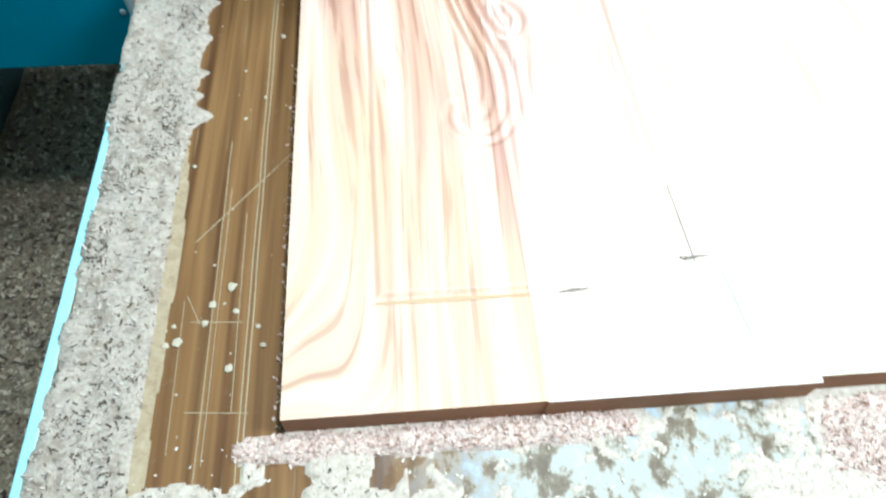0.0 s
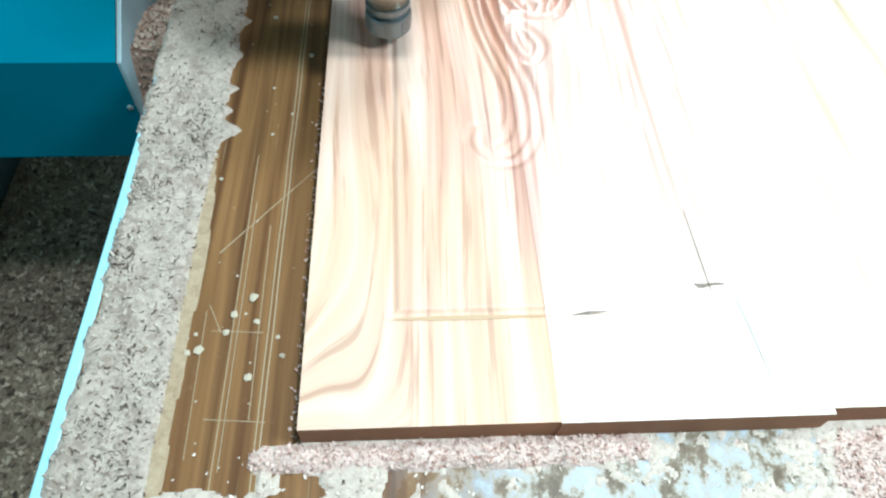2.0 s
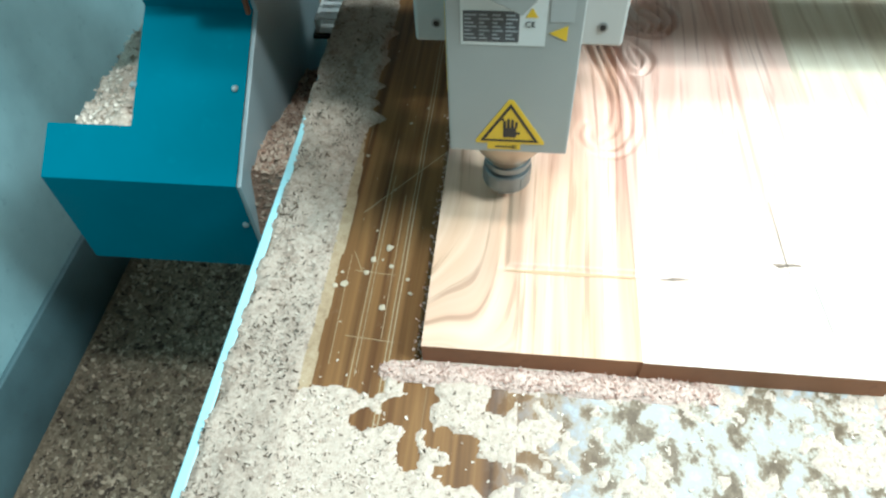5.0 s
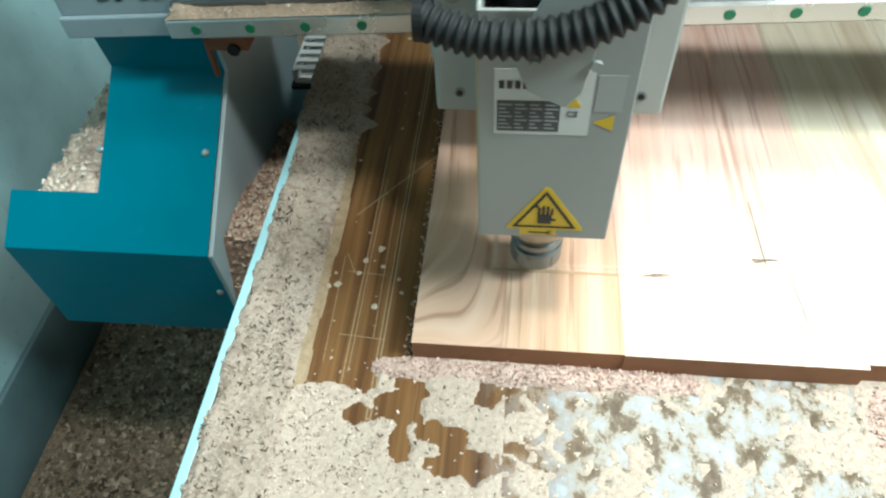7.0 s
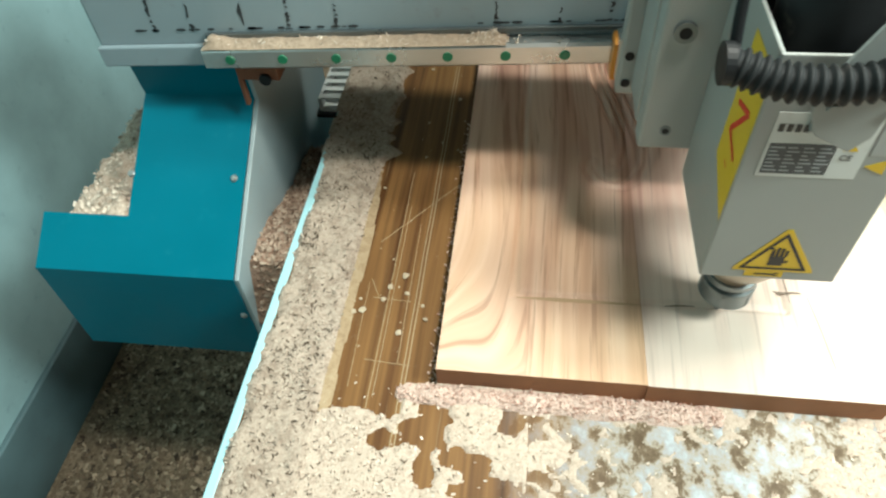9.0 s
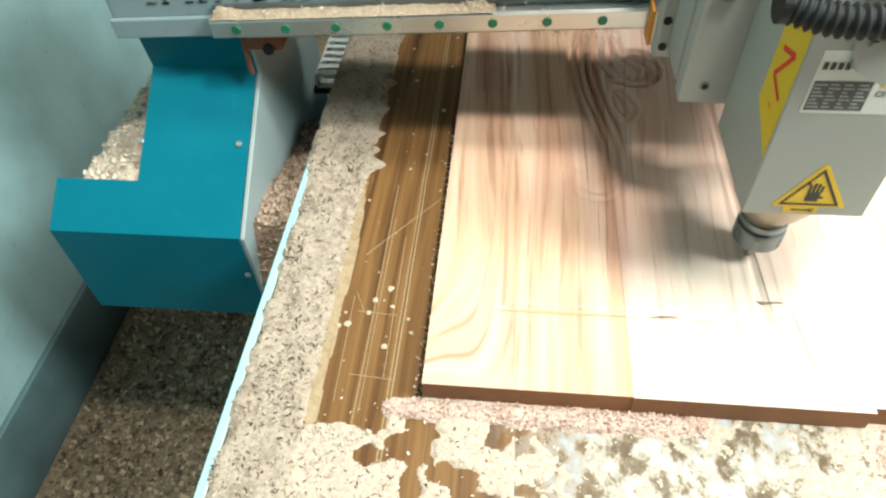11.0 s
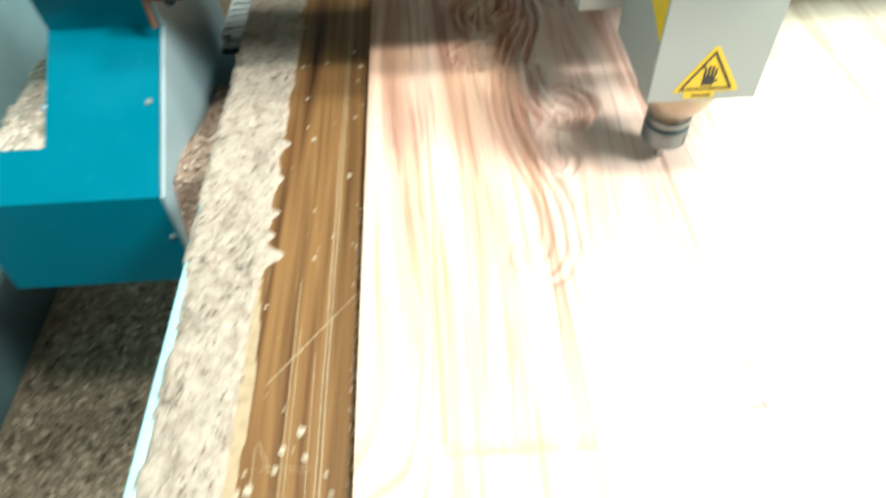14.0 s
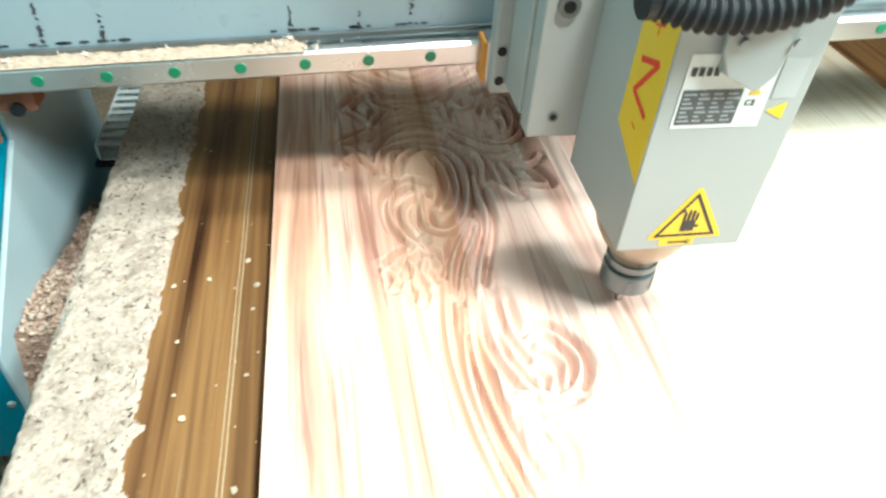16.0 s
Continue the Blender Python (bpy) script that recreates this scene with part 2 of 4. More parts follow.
# ---- mesh helpers ----
def part(name, bm, mat, parent=None, label="", smooth=False):
    me = bpy.data.meshes.new(name)
    if smooth:
        for f in bm.faces:
            f.smooth = True
    bm.to_mesh(me)
    bm.free()
    me.materials.append(mat)
    ob = new(name, me)
    ob.parent = parent
    if label:
        tagged(ob, label)
    return ob


def add_box(bm, lo, hi, bevel=0.0):
    g = bmesh.ops.create_cube(bm, size=1)
    vs = g["verts"]
    for v in vs:
        v.co = Vector([lo[i] + (v.co[i] + 0.5) * (hi[i] - lo[i]) for i in range(3)])
    if bevel:
        es = list({e for v in vs for e in v.link_edges})
        bmesh.ops.bevel(bm, geom=es, offset=bevel, segments=2, affect="EDGES", profile=0.5)
    return bm


def box(lo, hi, bevel=0.0):
    return add_box(bmesh.new(), lo, hi, bevel)


def prism(points, axis, lo, hi, bevel=0.0):
    """A polygon (pairs in the two other axes, in x, y, z order) drawn out along an axis from lo to hi."""
    bm = bmesh.new()
    i = "xyz".index(axis)
    o = [k for k in range(3) if k != i]
    rings = []
    for d in (lo, hi):
        ring = []
        for p in points:
            co = [0, 0, 0]
            co[i], co[o[0]], co[o[1]] = d, p[0], p[1]
            ring.append(bm.verts.new(co))
        rings.append(ring)
    bm.faces.new(rings[0])
    bm.faces.new(rings[1])
    n = len(points)
    for k in range(n):
        bm.faces.new((rings[0][k], rings[0][(k + 1) % n], rings[1][(k + 1) % n], rings[1][k]))
    bmesh.ops.recalc_face_normals(bm, faces=bm.faces)
    if bevel:
        bmesh.ops.bevel(bm, geom=list(bm.edges), offset=bevel, segments=2, affect="EDGES", profile=0.5)
    return bm


def lathe(profile, centre, axis="z", n=40):
    """Turned body from (radius, height) pairs."""
    bm = bmesh.new()
    rings = []
    for r, h in profile:
        ring = []
        for k in range(n):
            a = 2 * math.pi * k / n
            p = {"z": (r * math.cos(a), r * math.sin(a), h), "y": (r * math.cos(a), h, r * math.sin(a)), "x": (h, r * math.cos(a), r * math.sin(a))}[axis]
            ring.append(bm.verts.new(Vector(p) + Vector(centre)))
        rings.append(ring)
    for a, b in zip(rings, rings[1:]):
        for k in range(n):
            bm.faces.new((a[k], a[(k + 1) % n], b[(k + 1) % n], b[k]))
    bm.faces.new(rings[0])
    bm.faces.new(rings[-1])
    bmesh.ops.recalc_face_normals(bm, faces=bm.faces)
    return bm


def smooth_path(points, n):
    """Catmull-Rom through the points."""
    p = [Vector(q) for q in points]
    p = [p[0] * 2 - p[1], *p, p[-1] * 2 - p[-2]]
    out = []
    segs = len(p) - 3
    for s in range(n + 1):
        u = s / n * segs
        i = min(int(u), segs - 1)
        f = u - i
        a, b, c, d = p[i:i + 4]
        out.append(0.5 * ((2 * b) + (c - a) * f + (2 * a - 5 * b + 4 * c - d) * f * f + (3 * b - a - 3 * c + d) * f ** 3))
    return out


def tube(path, radius, n=14):
    """radius: a number or a function of the step."""
    bm = bmesh.new()
    rings = []
    up = Vector((0, 0, 1))
    for i, p in enumerate(path):
        d = (path[min(i + 1, len(path) - 1)] - path[max(i - 1, 0)]).normalized()
        s = d.cross(up)
        s = s.normalized() if s.length > 1e-4 else Vector((1, 0, 0))
        w = s.cross(d)
        r = radius(i) if callable(radius) else radius
        rings.append([bm.verts.new(p + (s * math.cos(2 * math.pi * k / n) + w * math.sin(2 * math.pi * k / n)) * r) for k in range(n)])
    for a, b in zip(rings, rings[1:]):
        for k in range(n):
            bm.faces.new((a[k], a[(k + 1) % n], b[(k + 1) % n], b[k]))
    bm.faces.new(rings[0])
    bm.faces.new(rings[-1])
    bmesh.ops.recalc_face_normals(bm, faces=bm.faces)
    return bm


def thing(name, label, category, group="", kind="", place=(0, 0, 0)):
    ob = new(name)
    ob.location = place
    ob.empty_display_size = 0.02
    return tagged(ob, label, category, group, kind)


def height_sheet(name, x0, x1, y0, y1, step, height, mat, parent=None, base=0.0):
    """A sheet of loose dust over a base, where height(x, y) is above zero."""
    nx, ny = int(round((x1 - x0) / step)) + 1, int(round((y1 - y0) / step)) + 1
    hs = [[height(x0 + i * step, y0 + j * step) for i in range(nx)] for j in range(ny)]
    idx, verts, faces = {}, [], []

    def vert(i, j):
        if (i, j) not in idx:
            idx[i, j] = len(verts)
            verts.append((x0 + i * step, y0 + j * step, base + max(hs[j][i], -0.0008)))
        return idx[i, j]

    for j in range(ny - 1):
        for i in range(nx - 1):
            if max(hs[j][i], hs[j][i + 1], hs[j + 1][i], hs[j + 1][i + 1]) > 0:
                faces.append((vert(i, j), vert(i + 1, j), vert(i + 1, j + 1), vert(i, j + 1)))
    me = bpy.data.meshes.new(name)
    me.from_pydata(verts, [], faces)
    for p in me.polygons:
        p.use_smooth = True
    me.materials.append(mat)
    ob = new(name, me)
    ob.parent = parent
    return ob


def flakes(name, places, mat, size, parent=None, slim=1.0):
    """Loose curled chips at the places (x, y, z): small bent strips."""
    rng = random.Random(name)
    verts, faces = [], []
    for x, y, z in places:
        a, tilt, s = rng.uniform(0, 6.28), rng.gauss(0, 0.45), size * rng.uniform(0.45, 1.5)
        roll = rng.gauss(0, 0.5)
        w = s * rng.uniform(0.3, 0.7) * slim
        ca, sa = math.cos(a), math.sin(a)
        k = len(verts)
        for u, lift in ((-1, 0.35), (0, 0.0), (1, 0.35)):
            for q in (-1, 1):
                px, py = u * s / 2, q * w / 2
                pz = lift * s * 0.5 + u * s / 2 * math.sin(tilt) + q * w / 2 * math.sin(roll)
                verts.append((x + px * ca - py * sa, y + px * sa + py * ca, z + 0.0006 + max(pz, -0.0005)))
        faces += [(k, k + 2, k + 3, k + 1), (k + 2, k + 4, k + 5, k + 3)]
    me = bpy.data.meshes.new(name)
    me.from_pydata(verts, [], faces)
    me.materials.append(mat)
    ob = new(name, me)
    ob.parent = parent
    return ob


def nz(x, y, s, seed=0.0):
    return noise.noise(Vector((x * s + seed, y * s - seed * 0.7, seed * 1.3)))


# ---- the room ----
T = 0.029                 # board thickness; the bed's top is at z = 0
FLOOR = -0.65
WALL_X = -0.80


def structure(name, bm, mat, label, category):
    ob = part(name, bm, mat)
    return tagged(ob, label, category, kind="structure")


structure("floor", box((-0.95, -2.4, FLOOR - 0.1), (2.9, 3.4, FLOOR)), DUST_FLOOR, "workshop floor covered in brown sawdust", "floor")
structure("wall_left", box((WALL_X - 0.15, -2.4, FLOOR), (WALL_X, 3.4, 2.45)), WALL, "pale blue painted workshop wall with dirty marks", "wall")
# Unseen walls and ceiling, added to close the room and bounce soft light.
structure("wall_back", box((WALL_X, 3.25, FLOOR), (2.9, 3.4, 2.45)), BOUNCE_WALL, "unseen beige wall, added to warm the bounced light", "wall")
structure("wall_front", box((WALL_X, -2.4, FLOOR), (2.9, -2.25, 2.45)), BOUNCE_WALL, "unseen beige wall, added to warm the bounced light", "wall")
structure("wall_right", box((2.75, -2.25, FLOOR), (2.9, 3.25, 2.45)), BOUNCE_WALL, "unseen beige wall, added to warm the bounced light", "wall")
structure("ceiling", box((-0.95, -2.4, 2.45), (2.9, 3.4, 2.55)), CEIL, "unseen pale grey ceiling, added to bounce light", "ceiling")
structure("baseboard", box((WALL_X, -2.25, FLOOR), (WALL_X + 0.012, 3.25, FLOOR + 0.17), 0.003), SKIRT, "dark grey-blue painted band along the wall's foot", "baseboard")


def floor_dust(x, y):
    edge = 0.5 + 0.5 * math.tanh((x - WALL_X - 0.05) * 30)
    return (0.012 + 0.014 * nz(x, y, 7) + 0.007 * nz(x, y, 26, 3) + 0.004 * nz(x, y, 80, 5)) * edge + 0.004


tagged(height_sheet("floor_sawdust", WALL_X + 0.014, -0.12, -0.75, 1.9, 0.010, floor_dust, DUST_FLOOR, base=FLOOR + 0.001),
       "brown heaps of sawdust lying on the floor", "sawdust", kind="stuff")
rng = random.Random(4)
pts = []
for k in range(15000):
    x, y = rng.uniform(WALL_X + 0.03, -0.13), rng.uniform(-0.3, 1.3)
    pts.append((x, y, FLOOR + 0.001 + floor_dust(x, y)))
tagged(flakes("floor_chips", pts, CHIPS_FLOOR, 0.010), "loose brown wood chips scattered on the floor", "wood chips", kind="stuff")


# ---- the machine bed ----
BED_L, BED_R, BED_N, BED_F = -0.194, 1.10, -0.70, 2.30
bed = thing("router_bed", "brown laminate router bed with pale blue metal side, dusty", "machine bed")
part("bed_top", box((BED_L + 0.0107, BED_N, -0.030), (BED_R - 0.007, BED_F, 0.0), 0.001), BED, bed, "scratched brown laminate bed surface")
part("side_rail", box((BED_L, BED_N, -0.16), (BED_L + 0.0105, BED_F, 0.0003), 0.0015), EDGE, bed, "pale blue painted metal edge")
part("side_rail", box((BED_R - 0.0065, BED_N, -0.16), (BED_R, BED_F, -0.0015), 0.0015), EDGE, bed, "pale blue painted metal edge")
part("frame", box((BED_L + 0.02, BED_N + 0.02, -0.16), (BED_R - 0.02, BED_F - 0.02, -0.031)), GREY, bed, "grey steel bed frame")
for lx in (BED_L + 0.10, BED_R - 0.10):
    for ly in (BED_N + 0.12, 0.8, BED_F - 0.12):
        part("leg", box((lx - 0.04, ly - 0.04, FLOOR), (lx + 0.04, ly + 0.04, -0.161), 0.004), GREY, bed)
# scored lines along the bed and one slanting scratch
SCORE = material("score_line", (0.36, 0.28, 0.17), 0.8)


def score(a, b, w, name="scratch"):
    a, b = Vector((*a, 0.0006)), Vector((*b, 0.0006))
    d = (b - a).normalized()
    s = Vector((-d.y, d.x, 0)) * w / 2
    bm = bmesh.new()
    n = max(2, int((b - a).length / 0.02))
    prev = None
    for k in range(n + 1):
        p = a.lerp(b, k / n) + s * 1.2 * nz(k * 0.37, a.x * 40, 1.0)
        cur = (bm.verts.new(p - s), bm.verts.new(p + s))
        if prev:
            bm.faces.new((prev[0], cur[0], cur[1], prev[1]))
        prev = cur
    part(name, bm, SCORE, bed, "pale scratch scored into the laminate")


for x0, x1, ya, yb, w in ((-0.0655, -0.066, -0.12, 0.30, 0.0007), (-0.0615, -0.061, -0.02, 0.24, 0.0006), (-0.036, -0.035, -0.14, 1.9, 0.0009), (-0.032, -0.031, -0.14, 1.9, 0.0010),
                          (-0.043, -0.045, 0.02, 0.21, 0.0006), (-0.088, -0.090, -0.01, 0.12, 0.0005)):
    score((x0, ya), (x1, yb), w)
score((-0.088, 0.180), (-0.004, 0.284), 0.0009)
score((-0.083, 0.10), (-0.040, 0.097), 0.0006)
score((-0.088, 0.125), (-0.075, 0.098), 0.0006)
score((-0.078, 0.022), (-0.030, 0.018), 0.0006)


# sawdust lying on the bed
def strip_edge(y):
    calm = 0.25 if y < 0.31 else 1.0
    e = -0.110 + calm * (0.0035 * nz(y, 0, 34, 2) + 0.002 * nz(y, 0, 95, 7))
    if y > 0.3:
        e += 0.010 * max(0, nz(y, 0, 60, 11)) ** 1.2
    for yc, w, a in ((0.338, 0.011, 0.016), (0.365, 0.006, 0.007), (0.40, 0.006, 0.008), (0.455, 0.008, 0.008), (0.52, 0.006, 0.006), (0.79, 0.012, 0.010)):
        e += a * math.exp(-((y - yc) / w) ** 2)
    return e


def strip_height(x, y):
    spill = 0.0125 * min(1, max(0, (y - 0.27) / 0.08))
    left = x - (BED_L + 0.0105 - spill + 0.006 * nz(y, 1, 30, 4) + 0.0035 * nz(y, 1, 110, 4))
    right = strip_edge(y) - x
    d = min(left, right)
    if d < 0:
        return -0.001
    body = 0.0040 + 0.003 * nz(x, y, 24) + 0.0022 * nz(x, y, 75, 2) + 0.0016 * nz(x, y, 190, 3)
    return body * min(1, d / 0.006) + 0.0003


BARE = ((-0.005, -0.045, 0.022, 0.030), (-0.045, -0.062, 0.018, 0.010), (0.035, -0.075, 0.030, 0.012), (0.075, -0.035, 0.016, 0.024), (0.055, -0.10, 0.03, 0.012), (0.13, -0.032, 0.03, 0.016),
        (-0.004, -0.085, 0.010, 0.02), (0.18, -0.05, 0.03, 0.02), (0.33, -0.022, 0.05, 0.012), (0.26, -0.06, 0.04, 0.02))


def front_cover(x, y):
    """Positive where the front of the bed is covered."""
    line = -0.032 + 0.012 * nz(x, y, 38, 9) + 0.006 * nz(x, y, 110, 8)
    if x < -0.03:
        d = line - y
    else:
        d = -0.002 - y if x < 0.0 else 0.02 - y
    v = min(d / 0.02, 1.0)
    for cx, cy, rx, ry in BARE:
        q = ((x - cx) / rx) ** 2 + ((y - cy) / ry) ** 2
        v = min(v, (math.sqrt(q) - 1) * 1.2 + 0.9 * nz(x, y, 46, 5) + 0.6 * nz(x, y, 120, 6))
    if x > 0.09:
        v = min(v, 0.10 + 1.2 * nz(x, y, 30, 12) + 0.8 * nz(x, y, 95, 13) - 0.3 * min(1, (x - 0.09) / 0.1) + (0.9 if x > 0.40 else 0))
    return v


def front_height(x, y):
    v = front_cover(x, y)
    if x < -0.128 + 0.022 * nz(x, y, 28, 3) + 0.012 * nz(x, y, 90, 3):
        return -0.001
    if x < BED_L + 0.010 + 0.004 * nz(y, 1, 45, 4):
        return -0.001
    if v <= 0:
        return -0.001
    thin = 1.0 if x < 0.09 else max(0.30, 1 - (x - 0.09) / 0.06)
    return min(v, 0.6) * thin * (0.0030 + 0.002 * nz(x, y, 40, 1) + 0.0014 * nz(x, y, 140, 2)) + 0.0002


def ridge_height(x, y):
    yc = -0.0115
    w = 0.011 + 0.004 * nz(x, 0, 30, 5)
    k = 1 - ((y - yc) / w) ** 2
    fade = min(1, max(0, (x + 0.042) / 0.025)) * (1 if x < 0.21 else max(0, 1 - (x - 0.21) / 0.07))
    if x > 0.40:
        fade = max(fade, min(1, (x - 0.40) / 0.05) * (1 if y < -0.004 else 0.6))
        k = 1 - ((y + 0.035) / (0.035 + 0.01 * nz(x, 0, 20, 3))) ** 2
    h = k * fade * (0.0065 + 0.004 * nz(x, y, 60, 4)) + 0.0015 * nz(x, y, 170, 4)
    return h if k > 0 and h > 0.001 else -0.001


tagged(height_sheet("sawdust_strip", BED_L - 0.002, -0.080, -0.28, 1.90, 0.0028, strip_height, DUST_STRIP, base=0.0004),
       "grey-brown sawdust strip lying along the bed's edge", "sawdust", kind="stuff")
FRINGE = dust_material("dust_film_tan", ((0.22, 0.150, 0.085), (0.33, 0.24, 0.145), (0.40, 0.31, 0.20)), 90)


def fringe_height(x, y):
    right = strip_edge(y) + 0.0085 + 0.002 * nz(y, 3, 22, 2) - 0.010 * max(0, y - 0.24) / 0.08
    return min(0.0012, 0.12 * (right - x)) if x > -0.122 else -0.001


tagged(height_sheet("sawdust_fringe", -0.124, -0.090, -0.045, 0.34, 0.0025, fringe_height, FRINGE, base=0.0002),
       "thin tan dust film beside the sawdust strip", "sawdust", kind="stuff")
tagged(height_sheet("sawdust_patches", BED_L + 0.004, 0.72, -0.28, 0.02, 0.0020, front_height, DUST, base=0.0004),
       "pale sawdust in uneven patches on the bed", "sawdust", kind="stuff")
tagged(height_sheet("sawdust_ridge", -0.045, 0.72, -0.085, -0.0005, 0.0025, ridge_height, DUST_PINK, base=0.0005),
       "pinkish sawdust ridge heaped against the board's end", "sawdust", kind="stuff")
rng = random.Random(11)
pts, pts2, pts3 = [], [], []
while len(pts) < 6000:
    x, y = rng.uniform(-0.193, -0.10), rng.uniform(-0.28, 1.3)
    h = strip_height(x, y)
    if h > 0.0005 and rng.random() < (1.0 if y < 0.42 else 0.45) * (0.30 + 1.5 * max(0, nz(x, y, 34, 15) + 0.5 * nz(x, y, 12, 16))):
        pts.append((x, y, h))
while len(pts2) < 4200:
    x, y = rng.uniform(-0.11, 0.70), rng.uniform(-0.28, 0.0)
    h = front_height(x, y)
    if h > 0 or rng.random() < 0.22:
        pts2.append((x, y, max(h, 0)))
front_pts = []
while len(front_pts) < 1500:
    x, y = min(rng.uniform(-0.13, 0.16), rng.uniform(-0.13, 0.16)), rng.uniform(-0.28, -0.03)
    h = front_height(x, y)
    if h > 0:
        front_pts.append((x, y, h))
while len(pts3) < 4600:
    x, y = rng.uniform(-0.045, 0.70), rng.uniform(-0.075, -0.002)
    h = ridge_height(x, y)
    if h > 0.0012:
        pts3.append((x, y, h))
tagged(flakes("chips_on_strip", pts, CHIPS, 0.0036, None, 0.6), "grey and tan wood chips along the bed's edge", "wood chips", kind="stuff")
tagged(flakes("chips_on_bed", pts2, CHIPS_PALE, 0.0022), "pale wood chips scattered over the bed", "wood chips", kind="stuff")
tagged(flakes("chips_on_ridge", pts3, CHIPS_PINK, 0.0040, None, 0.5), "pinkish curled chips heaped against the board's end", "wood chips", kind="stuff")

tagged(flakes("chips_on_patches", front_pts, CHIPS, 0.0030, None, 0.6), "grey and tan wood chips over the pale dust", "wood chips", kind="stuff")

edge_pts = []
for k in range(300):
    y = rng.uniform(-0.01, 0.40)
    edge_pts.append((-0.0015 - abs(rng.gauss(0, 0.004)), y, 0.0))
tagged(flakes("chips_along_panel", edge_pts, CHIPS_PINK, 0.0026), "fine pink chips along the panel's side", "wood chips", kind="stuff")

# single crumbs on the brown strip
crumb_rng = random.Random(21)
CRUMB = painted("crumb_wood", (0.47, 0.39, 0.28), 0.9, 0.3)
crumbs = [(-0.099, 0.269, 2.6), (-0.091, 0.082, 4.4), (-0.0475, 0.056, 3.6), (-0.0515, 0.131, 4.6), (-0.066, 0.115, 3.6), (-0.046, 0.108, 3.0), (-0.071, 0.098, 3.0), (-0.100, 0.080, 3.0), (-0.096, 0.097, 2.2),
          (-0.027, 0.092, 2.4), (-0.022, 0.075, 2.8), (-0.070, 0.525, 3.4), (-0.0165, 0.677, 4.0), (-0.064, 0.690, 3.0), (-0.098, 0.683, 3.0), (-0.027, 0.714, 3.4), (-0.055, 0.33, 2.2), (-0.037, 0.36, 2.0),
          (-0.019, 0.645, 2.4), (-0.085, 0.61, 2.4), (-0.08, 0.55, 2.0), (-0.023, 0.455, 3.2), (-0.02, 0.565, 2.2), (-0.06, 0.40, 2.2)]
for k in range(34):
    crumbs.append((crumb_rng.uniform(-0.104, -0.008), crumb_rng.uniform(0.0, 1.0), crumb_rng.uniform(0.5, 1.4)))
for x, y, s in crumbs:
    bm = bmesh.new()
    bmesh.ops.create_icosphere(bm, subdivisions=1, radius=s * 0.001)
    for v in bm.verts:
        v.co *= 1 + 0.7 * nz(v.co.x * 400 + x * 90, v.co.y * 400 + y * 90, 1.0)
        v.co.z = v.co.z * 0.35
    low = min(v.co.z for v in bm.verts)
    ob = part("wood_crumb", bm, CRUMB)
    ob.location = (x, y, -low)
    tagged(ob, "small pale crumb of wood on the bed", "wood crumb", "crumbs on the bed")


# ---- the carved panel ----
def catmull(points, n):
    return [(p.x, p.y) for p in smooth_path([(x, y, 0) for x, y in points], n)]


STROKES = []


def stroke(width, *points):
    """One ridge of the carving along a flowing line."""
    STROKES.append((points, width))


# lower stem and its curl
stroke(0.0042, (0.192, 0.640), (0.181, 0.560), (0.188, 0.480), (0.203, 0.410), (0.213, 0.350), (0.210, 0.300), (0.190, 0.267), (0.165, 0.268), (0.152, 0.288), (0.156, 0.306))
stroke(0.0038, (0.168, 0.640), (0.160, 0.560), (0.166, 0.480), (0.180, 0.410), (0.190, 0.360), (0.188, 0.325), (0.182, 0.304))
stroke(0.0030, (0.180, 0.600), (0.172, 0.530), (0.178, 0.460), (0.194, 0.390), (0.201, 0.335), (0.192, 0.295), (0.178, 0.280))
# side curl
stroke(0.0042, (0.203, 0.630), (0.202, 0.560), (0.211, 0.525), (0.228, 0.498), (0.250, 0.496), (0.268, 0.514), (0.271, 0.540), (0.249, 0.568), (0.226, 0.553))
stroke(0.0034, (0.218, 0.620), (0.220, 0.575), (0.230, 0.540), (0.240, 0.528))
stroke(0.0034, (0.239, 0.551), (0.258, 0.530), (0.252, 0.504))
stroke(0.0032, (0.230, 0.530), (0.244, 0.516), (0.239, 0.500))
stroke(0.0034, (0.210, 0.500), (0.228, 0.500), (0.246, 0.493), (0.262, 0.498))
# small leaf
stroke(0.0030, (0.208, 0.475), (0.207, 0.445), (0.222, 0.415), (0.233, 0.438), (0.224, 0.462), (0.208, 0.475))
stroke(0.0026, (0.210, 0.470), (0.221, 0.425))
# big scroll
stroke(0.0044, (0.136, 0.821), (0.144, 0.853), (0.164, 0.873), (0.186, 0.878), (0.211, 0.861), (0.221, 0.826), (0.218, 0.781), (0.206, 0.741), (0.188, 0.718), (0.173, 0.717), (0.163, 0.728), (0.160, 0.748), (0.164, 0.768))
stroke(0.0040, (0.189, 0.852), (0.196, 0.828), (0.197, 0.794), (0.190, 0.768), (0.181, 0.755))
stroke(0.0042, (0.149, 0.693), (0.134, 0.714), (0.126, 0.738), (0.125, 0.768), (0.133, 0.788), (0.149, 0.802), (0.165, 0.795))
stroke(0.0036, (0.148, 0.717), (0.139, 0.737), (0.139, 0.760), (0.147, 0.775), (0.161, 0.781), (0.166, 0.770))
# stems
stroke(0.0042, (0.229, 0.812), (0.230, 0.770), (0.230, 0.734), (0.221, 0.697), (0.207, 0.655), (0.197, 0.616))
stroke(0.0038, (0.217, 0.721), (0.207, 0.698), (0.193, 0.665), (0.180, 0.618))
stroke(0.0036, (0.210, 0.732), (0.197, 0.706), (0.186, 0.682), (0.177, 0.654), (0.171, 0.619))
